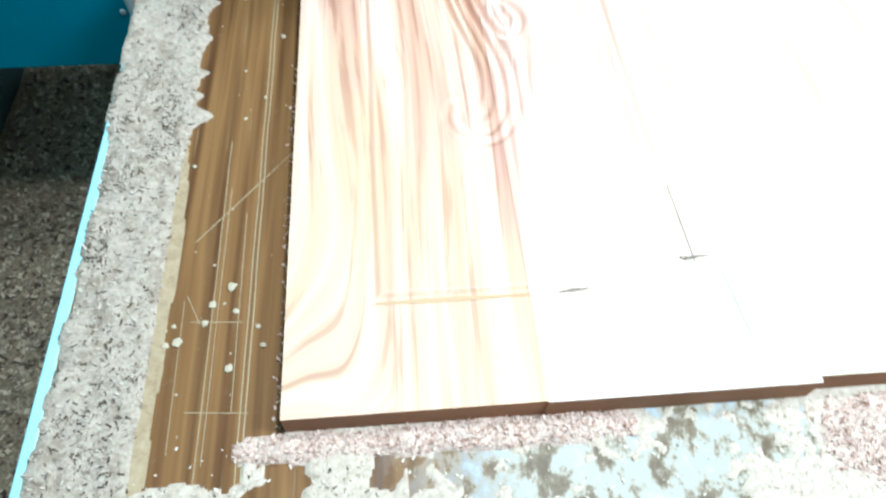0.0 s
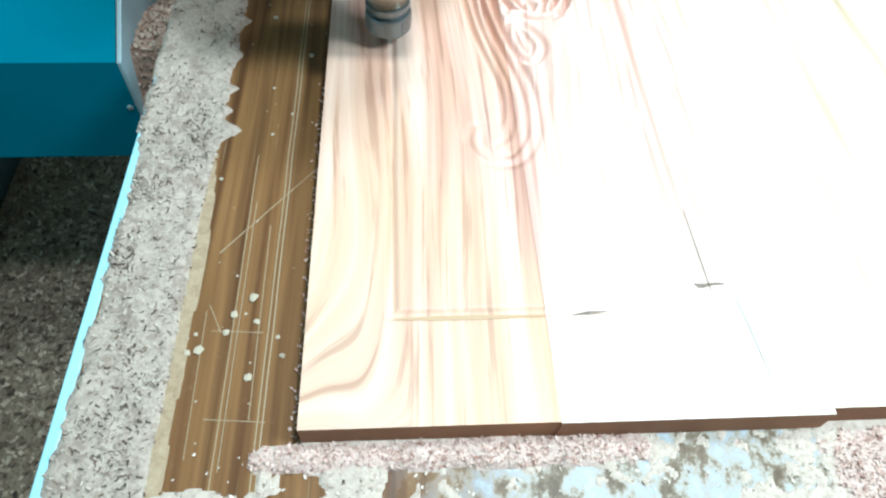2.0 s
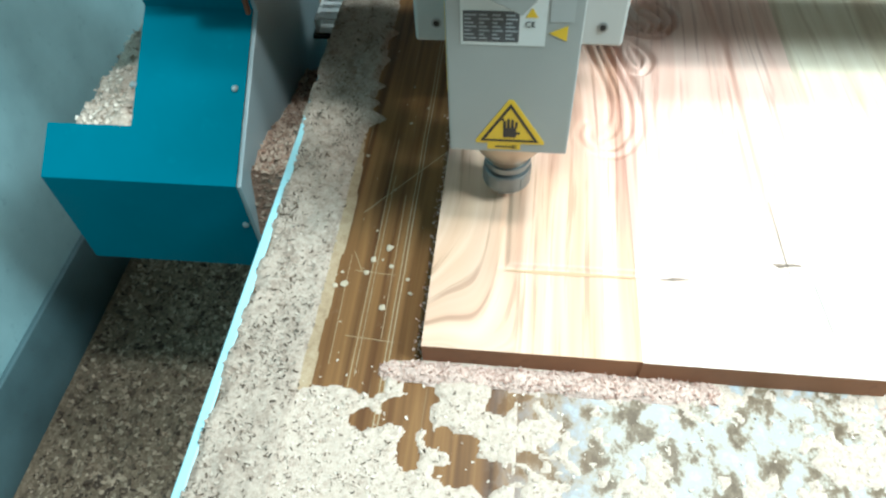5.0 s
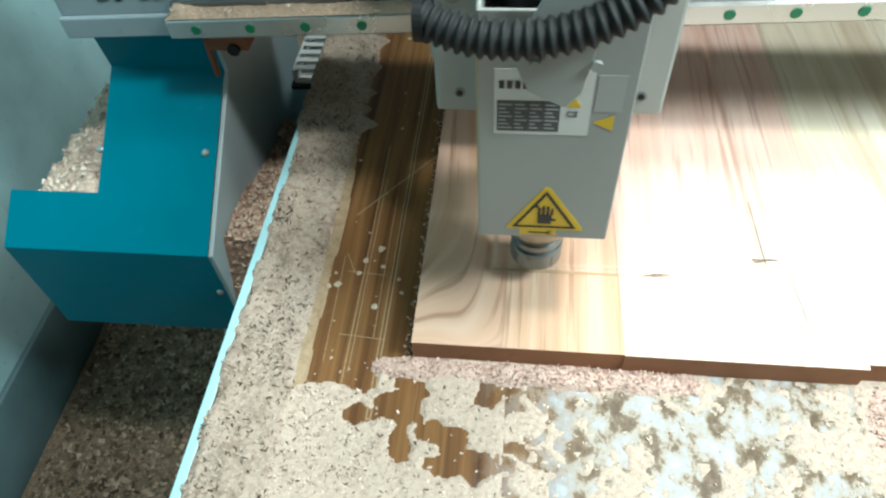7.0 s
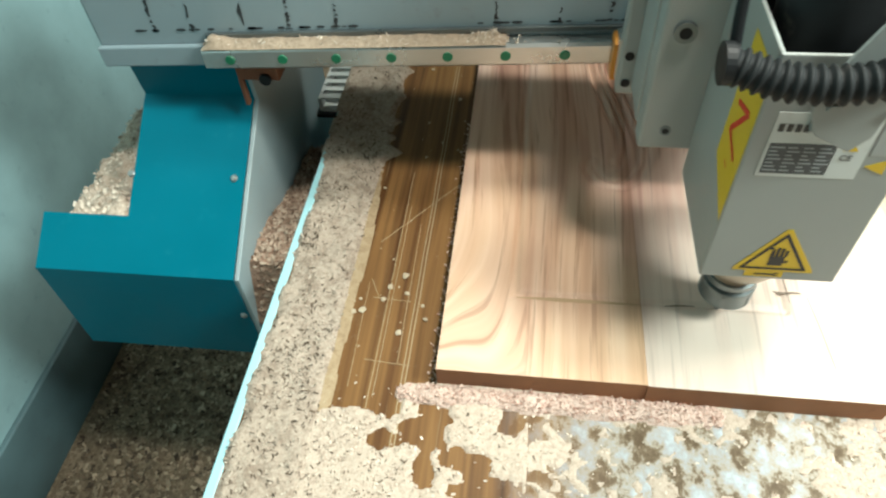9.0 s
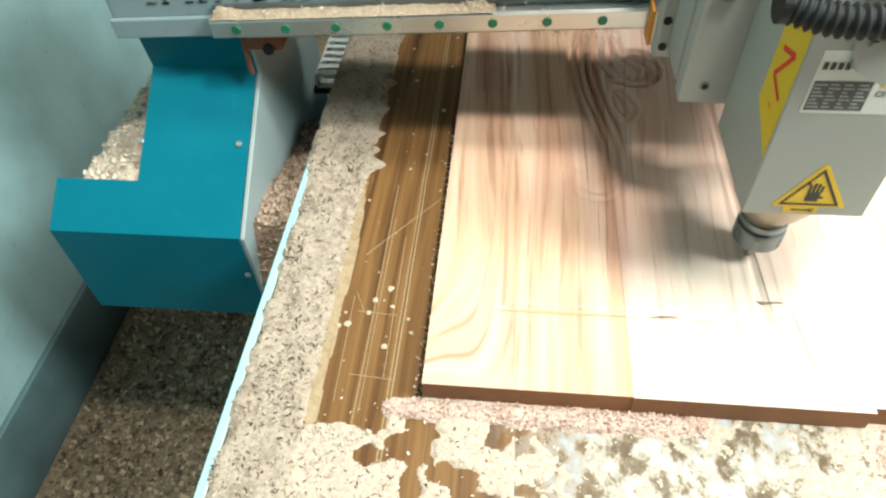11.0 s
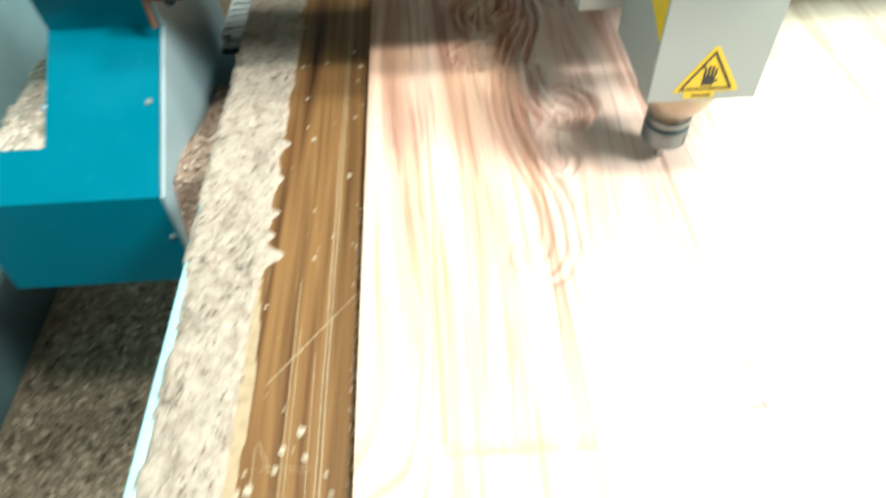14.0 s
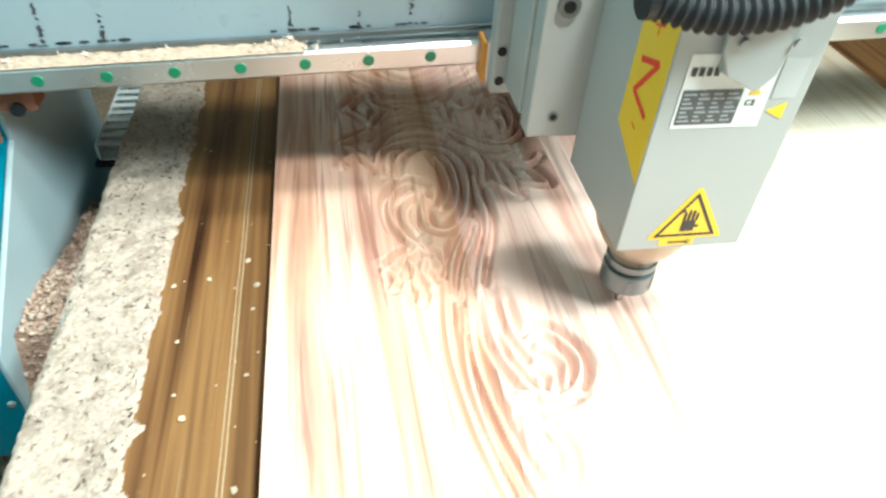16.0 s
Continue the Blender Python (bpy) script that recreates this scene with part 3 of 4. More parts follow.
# leaves beside the boards' joint
stroke(0.0038, (0.075, 0.840), (0.080, 0.856), (0.096, 0.867), (0.110, 0.847), (0.122, 0.821))
stroke(0.0040, (0.115, 0.837), (0.123, 0.870), (0.144, 0.886), (0.173, 0.893), (0.196, 0.889))
stroke(0.0040, (0.112, 0.881), (0.132, 0.910), (0.156, 0.926), (0.184, 0.930), (0.206, 0.919))
stroke(0.0040, (0.076, 0.890), (0.104, 0.911), (0.142, 0.940), (0.181, 0.954), (0.210, 0.942))
stroke(0.0034, (0.076, 0.884), (0.094, 0.880), (0.109, 0.884))
stroke(0.0038, (0.117, 0.933), (0.123, 0.955), (0.146, 0.974), (0.172, 0.978), (0.202, 0.971))
# bud
stroke(0.0034, (0.088, 0.975), (0.099, 0.993), (0.114, 1.015), (0.124, 1.023))
stroke(0.0034, (0.088, 0.972), (0.102, 0.955), (0.116, 0.933))
stroke(0.0034, (0.116, 1.022), (0.120, 0.989), (0.132, 0.973), (0.148, 0.968))
# sweeping bands
stroke(0.0042, (0.087, 1.072), (0.120, 1.037), (0.149, 1.012), (0.188, 1.011), (0.232, 1.038), (0.284, 1.087))
stroke(0.0040, (0.122, 1.095), (0.160, 1.047), (0.194, 1.045), (0.235, 1.082), (0.257, 1.111))
stroke(0.0038, (0.147, 0.989), (0.194, 0.991), (0.238, 1.021), (0.289, 1.069))
stroke(0.0036, (0.134, 1.116), (0.172, 1.082), (0.209, 1.094), (0.232, 1.119))
# small leaf between the scrolls
stroke(0.0032, (0.212, 0.985), (0.224, 0.998), (0.234, 1.020))
stroke(0.0030, (0.217, 0.977), (0.219, 0.961), (0.217, 0.938))
stroke(0.0032, (0.232, 0.984), (0.249, 0.995), (0.255, 0.976), (0.241, 0.965), (0.233, 0.976))
# curl beside the frame
stroke(0.0042, (0.263, 0.994), (0.296, 1.008), (0.317, 0.991), (0.321, 0.954), (0.315, 0.920), (0.297, 0.891), (0.275, 0.880), (0.254, 0.890), (0.237, 0.903))
stroke(0.0038, (0.267, 0.935), (0.275, 0.965), (0.293, 0.977), (0.305, 0.957), (0.303, 0.924), (0.288, 0.897), (0.271, 0.896))
stroke(0.0032, (0.280, 0.945), (0.291, 0.937), (0.290, 0.911))
stroke(0.0036, (0.213, 0.913), (0.238, 0.889), (0.262, 0.872), (0.285, 0.869))
stroke(0.0036, (0.215, 0.884), (0.237, 0.861), (0.260, 0.850), (0.285, 0.854))
# leaf sprays
stroke(0.0034, (0.242, 0.862), (0.245, 0.832), (0.239, 0.800))
stroke(0.0034, (0.253, 0.841), (0.258, 0.817), (0.259, 0.788))
stroke(0.0034, (0.268, 0.835), (0.275, 0.802), (0.273, 0.765))
stroke(0.0030, (0.249, 0.797), (0.262, 0.780), (0.272, 0.765))
stroke(0.0030, (0.279, 0.844), (0.292, 0.832), (0.310, 0.838), (0.317, 0.851))
stroke(0.0032, (0.294, 0.828), (0.306, 0.809), (0.313, 0.788), (0.292, 0.793), (0.273, 0.807))
# leafy flower
stroke(0.0034, (0.149, 0.693), (0.140, 0.681), (0.130, 0.677), (0.120, 0.666), (0.109, 0.661))
stroke(0.0032, (0.149, 0.691), (0.156, 0.680), (0.163, 0.674), (0.168, 0.659))
stroke(0.0032, (0.135, 0.672), (0.141, 0.660), (0.138, 0.645), (0.128, 0.638))
stroke(0.0030, (0.153, 0.672), (0.148, 0.657), (0.152, 0.644), (0.156, 0.634))
stroke(0.0030, (0.116, 0.657), (0.120, 0.647), (0.116, 0.635))
stroke(0.0030, (0.135, 0.638), (0.142, 0.628), (0.140, 0.614))
GX0, GX1, GY0 = 0.070, 0.333, 0.095   # centre lines of the routed frame


def relief_field(xs, ys):
    """Depth (negative metres) of the carving over a grid, rows by y."""
    X, Y = np.meshgrid(xs, ys)
    near = np.full(X.shape, 1.0)
    depth = np.zeros_like(X)
    for pts_, w in STROKES:
        line = np.array(catmull(pts_, 14 * len(pts_)))
        n = len(line)
        box_ = (X > line[:, 0].min() - 0.02) & (X < line[:, 0].max() + 0.02) & (Y > line[:, 1].min() - 0.02) & (Y < line[:, 1].max() + 0.02)
        if not box_.any():
            continue
        px, py = X[box_], Y[box_]
        dd = (px[:, None] - line[None, :, 0]) ** 2 + (py[:, None] - line[None, :, 1]) ** 2
        k = dd.argmin(1)
        d = np.sqrt(dd[np.arange(len(k)), k])
        amount = np.clip(np.minimum(k, n - 1 - k) / (n * 0.10), 0.45, 1) * (0.20 + 0.80 * np.clip((py - 0.34) / 0.18, 0, 1)) * w / 0.004
        closer = d < near[box_]
        near[box_] = np.where(closer, d, near[box_])
        depth[box_] = np.maximum(depth[box_], amount * 0.5 * (1 - np.cos(np.pi * np.clip((0.0145 - d) / 0.0100, 0, 1))))
    hollow = 0.0165 * np.minimum(depth, 1.1)
    ridge = np.exp(-(near / 0.0046) ** 2)
    deep = -hollow * (1 - 0.95 * ridge)
    frame_d = np.full(X.shape, 1.0)
    inside_y = Y > GY0 - 0.004
    for gx in (GX0, GX1):
        frame_d = np.where(inside_y, np.minimum(frame_d, np.abs(X - gx)), frame_d)
    span = (X > GX0 - 0.004) & (X < GX1 + 0.004)
    frame_d = np.where(span, np.minimum(frame_d, np.abs(Y - GY0)), frame_d)
    groove = -0.0036 * np.clip(1 - frame_d / 0.0056, 0, 1)
    return np.minimum(deep, groove)


def axis_steps(lo, hi, fine_lo, fine_hi, fine, coarse):
    out = list(np.arange(lo, min(fine_lo, hi), coarse)) if lo < fine_lo else []
    a, b = max(lo, fine_lo), min(hi, fine_hi)
    if b > a:
        out += list(np.arange(a, b, fine))
    if hi > fine_hi:
        out += list(np.arange(max(lo, fine_hi), hi, coarse))
    out.append(hi)
    return np.array(out)


panel = thing("carved_panel", "pale pinkish wooden panel with routed frame and scroll carving", "wood panel")


def board(x0, x1, y0, mat, label, fine):
    xs = axis_steps(x0 + 0.00006, x1 - 0.00006, 0.055, 0.345, 0.0016, 0.05)
    ys = axis_steps(y0, 2.05, 0.080, 1.12, 0.0016 if fine else 0.05, 0.05)
    Z = T + relief_field(xs, ys)
    nx, ny = len(xs), len(ys)
    verts = [(x, y, Z[j, i]) for j, y in enumerate(ys) for i, x in enumerate(xs)]
    faces = [(j * nx + i, j * nx + i + 1, (j + 1) * nx + i + 1, (j + 1) * nx + i) for j in range(ny - 1) for i in range(nx - 1)]
    rim = [i for i in range(nx)] + [j * nx + nx - 1 for j in range(1, ny)] + [(ny - 1) * nx + i for i in range(nx - 2, -1, -1)] + [j * nx for j in range(ny - 2, 0, -1)]
    me = bpy.data.meshes.new("board")
    me.from_pydata(verts, [], faces)
    for p in me.polygons:
        p.use_smooth = True
    me.materials.append(mat)
    ob = new("board", me)
    ob.parent = panel
    tagged(ob, label)
    # end grain and sides: one skirt just under the top
    bm = bmesh.new()
    top = [bm.verts.new(verts[k]) for k in rim]
    low = [bm.verts.new((verts[k][0], verts[k][1], 0.0006)) for k in rim]
    for k in range(len(rim)):
        q = (k + 1) % len(rim)
        bm.faces.new((low[k], low[q], top[q], top[k]))
    bm.faces.new(low[::-1])
    part("board_edge", bm, END_GRAIN, ob, "brown sawn edge of the board")


board(0.0, 0.196, 0.0, BOARD_A, "pinkish board with flowing brown grain", True)
board(0.196, 0.407, -0.001, BOARD_B, "pale rose board with faint streaks", True)
board(0.407, 0.640, 0.004, BOARD_C, "pale cream board", False)
board(0.640, 0.890, 0.002, BOARD_C, "pale cream board", False)

CRACK = material("dark_crack", (0.20, 0.15, 0.115), 0.8)
PENCIL = material("pencil_mark", (0.36, 0.33, 0.30), 0.7)


def panel_mark(name, pts_, width, mat, label):
    """A slim mark along a line, just proud of the panel."""
    path_ = [Vector((x, y, T + 0.0004)) for x, y in catmull(pts_, 24)]
    bm = bmesh.new()
    prev = None
    for k, p in enumerate(path_):
        d = (path_[min(k + 1, 24)] - path_[max(k - 1, 0)]).normalized()
        w = width * (0.15 + 0.85 * math.sin(math.pi * (k + 0.5) / 25.5)) * (1 + 0.4 * nz(k * 0.3, p.x * 50, 1.0))
        sd = Vector((-d.y, d.x, 0)) * w / 2
        cur = (bm.verts.new(p - sd), bm.verts.new(p + sd))
        if prev:
            bm.faces.new((prev[0], cur[0], cur[1], prev[1]))
        prev = cur
    part(name, bm, mat, panel, label)


panel_mark("crack", [(0.218, 0.0905), (0.232, 0.0925), (0.248, 0.093)], 0.0022, CRACK, "dark split in the board")
panel_mark("crack", [(0.326, 0.118), (0.336, 0.1165), (0.346, 0.1175), (0.354, 0.117)], 0.0030, CRACK, "dark knot split in the board")
# Fine dark line that follows the right groove's outer edge.
panel_mark("crack", [(0.3405, 0.104), (0.3395, 0.14), (0.3385, 0.20)], 0.0009, CRACK, "fine dark line along the groove")
panel_mark("pencil_line", [(0.358, 0.115), (0.362, 0.08), (0.366, 0.03)], 0.0016, PENCIL, "grey pencil mark")
# Tan streak laid along the near side of the front groove.
panel_mark("groove_streak", [(0.072, 0.0905), (0.12, 0.0905), (0.194, 0.0905)], 0.0045, material("groove_brown", (0.46, 0.31, 0.18), 0.8), "tan streak along the groove")

# ---- the gantry (built with its spindle line at y = 0) ----
gantry = thing("router_gantry", "pale grey gantry beam with linear rail and teal end cover", "gantry")
SLANT = 0.045   # the beam rises slightly towards its far end


def slanted(bm):
    for v in bm.verts:
        v.co.z += SLANT * (v.co.x + 0.0136)
    return bm


beam = part("beam", slanted(box((-0.421, 0.2125, 0.1680), (1.25, 0.398, 0.315), 0.004)), BEAM, gantry, "pale blue-grey painted steel beam with drips")
lip = part("beam_lip", slanted(box((-0.421, 0.205, 0.1645), (-0.286, 0.2120, 0.190), 0.002)), BEAM, gantry)
rail = part("linear_rail", slanted(prism([(0.2123, 0.1705), (0.190, 0.1705), (0.187, 0.1735), (0.187, 0.1925), (0.190, 0.1955), (0.198, 0.1955), (0.2005, 0.1915), (0.2123, 0.1915)], "x", -0.286, 1.20)), STEEL, gantry, "polished steel linear rail")
for k in range(1, 25):
    bx = -0.0136 + (k - 4.0) * 0.0603 - 0.0603
    if bx < -0.27 or bx > 1.18:
        continue
    bm = slanted(lathe([(0.0051, -0.0012), (0.0056, -0.0004), (0.0056, 0.004)], (bx, 0.187, 0.183), "y", 20))
    part("plug", bm, GREEN, rail, "green plastic plug in a rail hole")
# Dark bar stands in for the shaded groove above the rail.
part("groove_shade_bar", slanted(box((-0.286, 0.2075, 0.1968), (1.20, 0.2121, 0.2030), 0.001)), DARKSTEEL, gantry, "dark strip drawn as the shaded groove above the rail")
PAINT_DRIP = painted("dark_grease", (0.035, 0.04, 0.045), 0.5, 0.3)
drip_rng = random.Random(8)
for dx, top, n in ((-0.345, 0.275, 9), (-0.30, 0.27, 8), (-0.188, 0.245, 9), (-0.135, 0.232, 6), (0.035, 0.236, 6), (0.150, 0.262, 10), (0.10, 0.225, 4), (-0.24, 0.30, 5)):
    bm = bmesh.new()
    prev = None
    for k in range(2 * n + 1):
        z = 0.2045 + (top - 0.2045) * (k / (2 * n)) ** 1.2
        w = (0.0024 * (1 - 0.7 * k / (2 * n)) + (0.006 if k == 0 else 0)) * drip_rng.uniform(0.2, 1.5)
        x = dx - (0.208 - z) * 0.04 + drip_rng.uniform(-0.0015, 0.0015)
        cur = (bm.verts.new((x - w, 0.2119, z)), bm.verts.new((x + w, 0.2119, z)))
        if prev and drip_rng.random() < 0.72:
            bm.faces.new((prev[0], prev[1], cur[1], cur[0]))
        prev = cur
    part("grease_mark", slanted(bm), PAINT_DRIP, beam, "dark grease drip on the paint")
    for k in range(4):
        x, w = dx + drip_rng.uniform(-0.022, 0.022), drip_rng.uniform(0.001, 0.0026)
        bm = bmesh.new()
        bm.faces.new([bm.verts.new((x + 2.4 * w * math.cos(q), 0.2117, 0.2065 + w * 0.7 * math.sin(q))) for q in np.linspace(0, 5.6, 8)])
        part("grease_spot", slanted(bm), PAINT_DRIP, beam, "small dark grease spot on the paint")


def rail_dust(x, y):
    e = min(x + 0.286, 0.046 + 0.006 * nz(y, x, 70) - x)
    if e < 0:
        return -0.001
    side = 1 - ((y - 0.199) / 0.0125) ** 2
    return max(0.0, side) * min(1, e / 0.008) * (0.0042 + 0.0075 * math.exp(-((x + 0.272) / 0.013) ** 2) + 0.0035 * math.exp(-((x - 0.030) / 0.012) ** 2) + 0.0024 * nz(x, y, 80, 2) + 0.002 * nz(x, y, 190, 3)) - 0.0004


dust_ob = height_sheet("rail_sawdust", -0.288, 0.054, 0.187, 0.2125, 0.0025, rail_dust, DUST_TAN, gantry, base=0.1957)
for v in dust_ob.data.vertices:
    v.co.z += SLANT * (v.co.x + 0.0136)
tagged(dust_ob, "pale sawdust heaped on the rail", kind="stuff")
rail_rng = random.Random(17)
rail_pts = []
for k in range(170):
    x, y = rail_rng.choice((rail_rng.uniform(-0.285, 0.05), rail_rng.gauss(0.035, 0.012), rail_rng.uniform(-0.285, 0.12))), rail_rng.uniform(0.1885, 0.2070)
    rail_pts.append((x, y, 0.1957 + SLANT * (x + 0.0136) + max(0.0, rail_dust(x, y))))
tagged(flakes("rail_chip_litter", rail_pts, CHIPS_PALE, 0.0036, gantry, 0.5), "pale shavings lying on the rail", kind="stuff")

# teal end cover: sloped lid, bent front, notch at the back
XL, XN, XR = -0.519, -0.407, -0.264
bm = bmesh.new()
prof = [(0.041, -0.196), (0.041, -0.034), (0.100, 0.0043), (0.187, 0.060), (0.233, 0.0895), (0.226, 0.150)]
rows_ = [[bm.verts.new((x, y, z)) for x in (XL, XN, XR)] for y, z in prof]
for k in range(5):
    for c in ((0, 1) if k < 2 else (1,)):
        bm.faces.new((rows_[k][c], rows_[k][c + 1], rows_[k + 1][c + 1], rows_[k + 1][c]))
for v in (rows_[3][0], rows_[4][0], rows_[5][0]):
    bm.verts.remove(v)
ext = bmesh.ops.extrude_face_region(bm, geom=list(bm.faces))
for g in ext["geom"]:
    if isinstance(g, bmesh.types.BMVert):
        g.co += Vector((0, 0.0016, -0.0012))
bmesh.ops.recalc_face_normals(bm, faces=bm.faces)
cover = part("end_cover", bm, TEAL, gantry, "teal painted sheet-metal end cover")
part("cover_side", prism([(0.0435, -0.196), (0.0435, -0.037), (0.100, 0.0005), (0.100, -0.196)], "x", XL + 0.0002, XL + 0.002), GREY, cover)
part("side_plate", prism([(0.042, -0.205), (0.042, -0.036), (0.187, 0.058), (0.231, 0.0865), (0.226, 0.150), (0.44, 0.157), (0.478, 0.02), (0.478, -0.205)], "x", XR + 0.0004, XR + 0.006, 0.001), GREY, gantry, "pale grey painted steel side plate")
part("lower_block", box((XL - 0.003, 0.1005, -0.205), (XN - 0.001, 0.46, -0.075), 0.003), GREY, gantry)
for sx, sy, sz, ax in ((-0.277, 0.1445, 0.034, "top"), (-0.2705, 0.0405, -0.106, "front"), (-0.41, 0.1445, 0.034, "top2")):
    bm = lathe([(0.0045, -0.001), (0.0045, 0.0006), (0.003, 0.0022), (0.0012, 0.0026)], (0, 0, 0), "z", 18)
    ob = part("screw", bm, STEEL, gantry, "small bright screw")
    ob.matrix_local = (pose(sx, sy, sz, 32.8) if ax != "front" else pose(sx, sy, sz, 90))
part("bracket", box((-0.262, 0.204, 0.1345), (-0.212, 0.232, 0.1560), 0.001), RUST, gantry, "dust-caked brown bracket under the beam")
part("bracket_tongue", box((-0.263, 0.205, 0.098), (-0.2575, 0.212, 0.1340), 0.001), RUST, gantry, "thin brown tongue of the bracket")
part("bracket_bolt", lathe([(0.007, -0.004), (0.007, 0.0)], (-0.228, 0.2038, 0.1375), "y", 18), BLACK, gantry)
part("plate_edge", prism([(0.44, 0.157), (0.443, 0.158), (0.4815, 0.02), (0.4785, 0.019)], "x", XR, XR + 0.0065), BLACK, gantry, "black rubber edge strip")
part("shelf", box((XR + 0.0065, 0.045, -0.150), (-0.199, 0.47, -0.142), 0.001), GREY, gantry)


chain_bm = bmesh.new()
add_box(chain_bm, (-0.019, -0.0085, -0.022), (-0.015, 0.0085, 0.0), 0.001)
add_box(chain_bm, (0.015, -0.0085, -0.022), (0.019, 0.0085, 0.0), 0.001)
add_box(chain_bm, (-0.0149, -0.0045, -0.003), (0.0149, 0.0045, 0.0), 0.001)
add_box(chain_bm, (-0.0149, -0.0085, -0.022), (0.0149, 0.0085, -0.020))
# Tray is coloured black so the link slots look deep in shade.
tray = part("chain_tray", box((-0.240, 0.36, -0.041), (-0.1950, 0.86, -0.0345), 0.001), BLACK, gantry, "drag chain's tray, blackened to shade the link slots")
first = part("chain_link", chain_bm, CHAIN, tray)
first.location = (-0.2165, 0.375, -0.012)
for k in range(1, 26):
    o = new("chain_link", first.data)
    o.parent = tray
    o.location = (-0.2165, 0.375 + 0.019 * k, -0.012)


def shelf_dust(x, y):
    u = min(1, max(0, (y - 0.040) / 0.035)) * min(1, max(0, (0.375 - y) / 0.03))
    lean = (x + 0.258) / 0.06
    rise = 0.080 + 0.020 * math.exp(-((y - 0.11) / 0.07) ** 2) + 0.012 * lean - 0.03 * max(0, y - 0.16) / 0.2
    return u * (rise + 0.007 * nz(x, y, 40, 5) + 0.004 * nz(x, y, 120, 5)) - 0.001


ob = height_sheet("shelf_sawdust", XR + 0.006, -0.1965, 0.045, 0.475, 0.004, shelf_dust, DUST_RED, gantry, base=-0.1415)
tagged(ob, "reddish sawdust caked on the shelf", kind="stuff")


def block_dust(x, y):
    d = min(x - XL + 0.004, XN - x + 0.03, y - 0.094, 0.470 - y)
    if d < 0:
        return -0.001
    rise = 0.043 + 0.028 * min(1, max(0, (x - XL) / 0.09))
    return min(1, d / 0.010) * (rise + 0.012 * nz(x, y, 18, 6) + 0.008 * nz(x, y, 60, 7) + 0.004 * nz(x, y, 150, 7)) + 0.002


ob = height_sheet("block_sawdust", XL - 0.003, XN + 0.001, 0.095, 0.46, 0.005, block_dust, DUST, gantry, base=-0.0755)
tagged(ob, "pale sawdust heaped behind the cover", kind="stuff")
rng = random.Random(31)
pts = []
for k in range(1300):
    x, y = rng.uniform(XL + 0.002, XN - 0.002), rng.uniform(0.103, 0.45)
    pts.append((x, y, -0.0755 + block_dust(x, y)))
tagged(flakes("block_chip_litter", pts, CHIPS_PALE, 0.0050, gantry), "tan chips lying behind the cover", kind="stuff")
pts = []
for k in range(2000):
    x, y = rng.uniform(XR + 0.008, -0.199), rng.uniform(0.05, 0.36)
    pts.append((x, y, -0.1415 + shelf_dust(x, y)))
tagged(flakes("shelf_chip_litter", pts, CHIPS_RED, 0.0050, gantry), "reddish chips lying on the shelf", kind="stuff")


# ---- the spindle head (built with its axis at x = y = 0) ----
head = thing("spindle_head", "grey router spindle head with warning stickers and corrugated hose", "spindle head")
part("carriage_plate", box((-0.112, 0.150, 0.169), (0.118, 0.170, 0.450), 0.003), HEAD_GREY, head, "grey carriage plate")
for bz in (0.183, 0.213, 0.420):
    for bx in (-0.104, 0.108):
        part("plate_screw", lathe([(0.0045, -0.0012), (0.0045, 0.003)], (bx, 0.150, bz - 0.0), "y", 16), BLACK, head)
for bx in (-0.085, 0.080):
    blk = part("slide_block", box((bx - 0.028, 0.1705, 0.171), (bx + 0.028, 0.200, 0.214), 0.003), STEEL, head, "steel slide block")
    for s in (-1, 1):
        part("wiper", box((bx + s * 0.0285 - 0.003, 0.1725, 0.170), (bx + s * 0.0285 + 0.003, 0.199, 0.211), 0.001), ORANGE, blk, "orange rubber wiper")
part("side_web", box((-0.098, 0.094, 0.180), (-0.086, 0.1496, 0.450), 0.002), HEAD_GREY, head)
part("side_web", box((0.094, 0.094, 0.180), (0.106, 0.1496, 0.450), 0.002), HEAD_GREY, head)
part("z_plate", box((-0.097, 0.066, 0.172), (0.103, 0.090, 0.450), 0.003), HEAD_GREY, head, "grey vertical axis plate")
# Sockets and the small lower holes are dark discs in place of shaded recesses.
for bx, bz in ((-0.0755, 0.193), (0.082, 0.193), (-0.0792, 0.291), (0.082, 0.291)):
    big = bz > 0.25
    sc = part("cap_screw", lathe([(0.009 if big else 0.005, -0.004 if big else -0.001), (0.009 if big else 0.005, 0.004)], (bx, 0.066, bz), "y", 20), DARKSTEEL, head, "dark cap screw, the small ones standing for holes")
    part("socket_disc", lathe([(0.005 if big else 0.003, -0.0046 if big else -0.0016), (0.005 if big else 0.003, 0.0)], (bx, 0.066, bz), "y", 12), BLACK, sc)

# sheet-metal cover: open at its top, tapering nowhere, walls with thickness
CX0, CX1, CY0, CY1, CZ0, CZ1 = -0.0515, 0.0515, -0.0585, 0.0655, 0.146, 0.352
cov = part("spindle_cover", box((CX0, CY0, CZ0), (CX1, CY0 + 0.003, CZ1), 0.0012), COVER, head, "pale grey painted sheet-metal cover")
part("cover_side", box((CX0, CY0 + 0.0032, CZ0), (CX0 + 0.003, CY1, CZ1), 0.001), COVER, cov)
part("cover_side", box((CX1 - 0.003, CY0 + 0.0032, CZ0), (CX1, CY1, CZ1), 0.001), COVER, cov)
part("cover_floor", box((CX0 + 0.0034, CY0 + 0.0034, CZ0 + 0.001), (CX1 - 0.0034, CY1 - 0.001, CZ0 + 0.004)), COVER, cov)
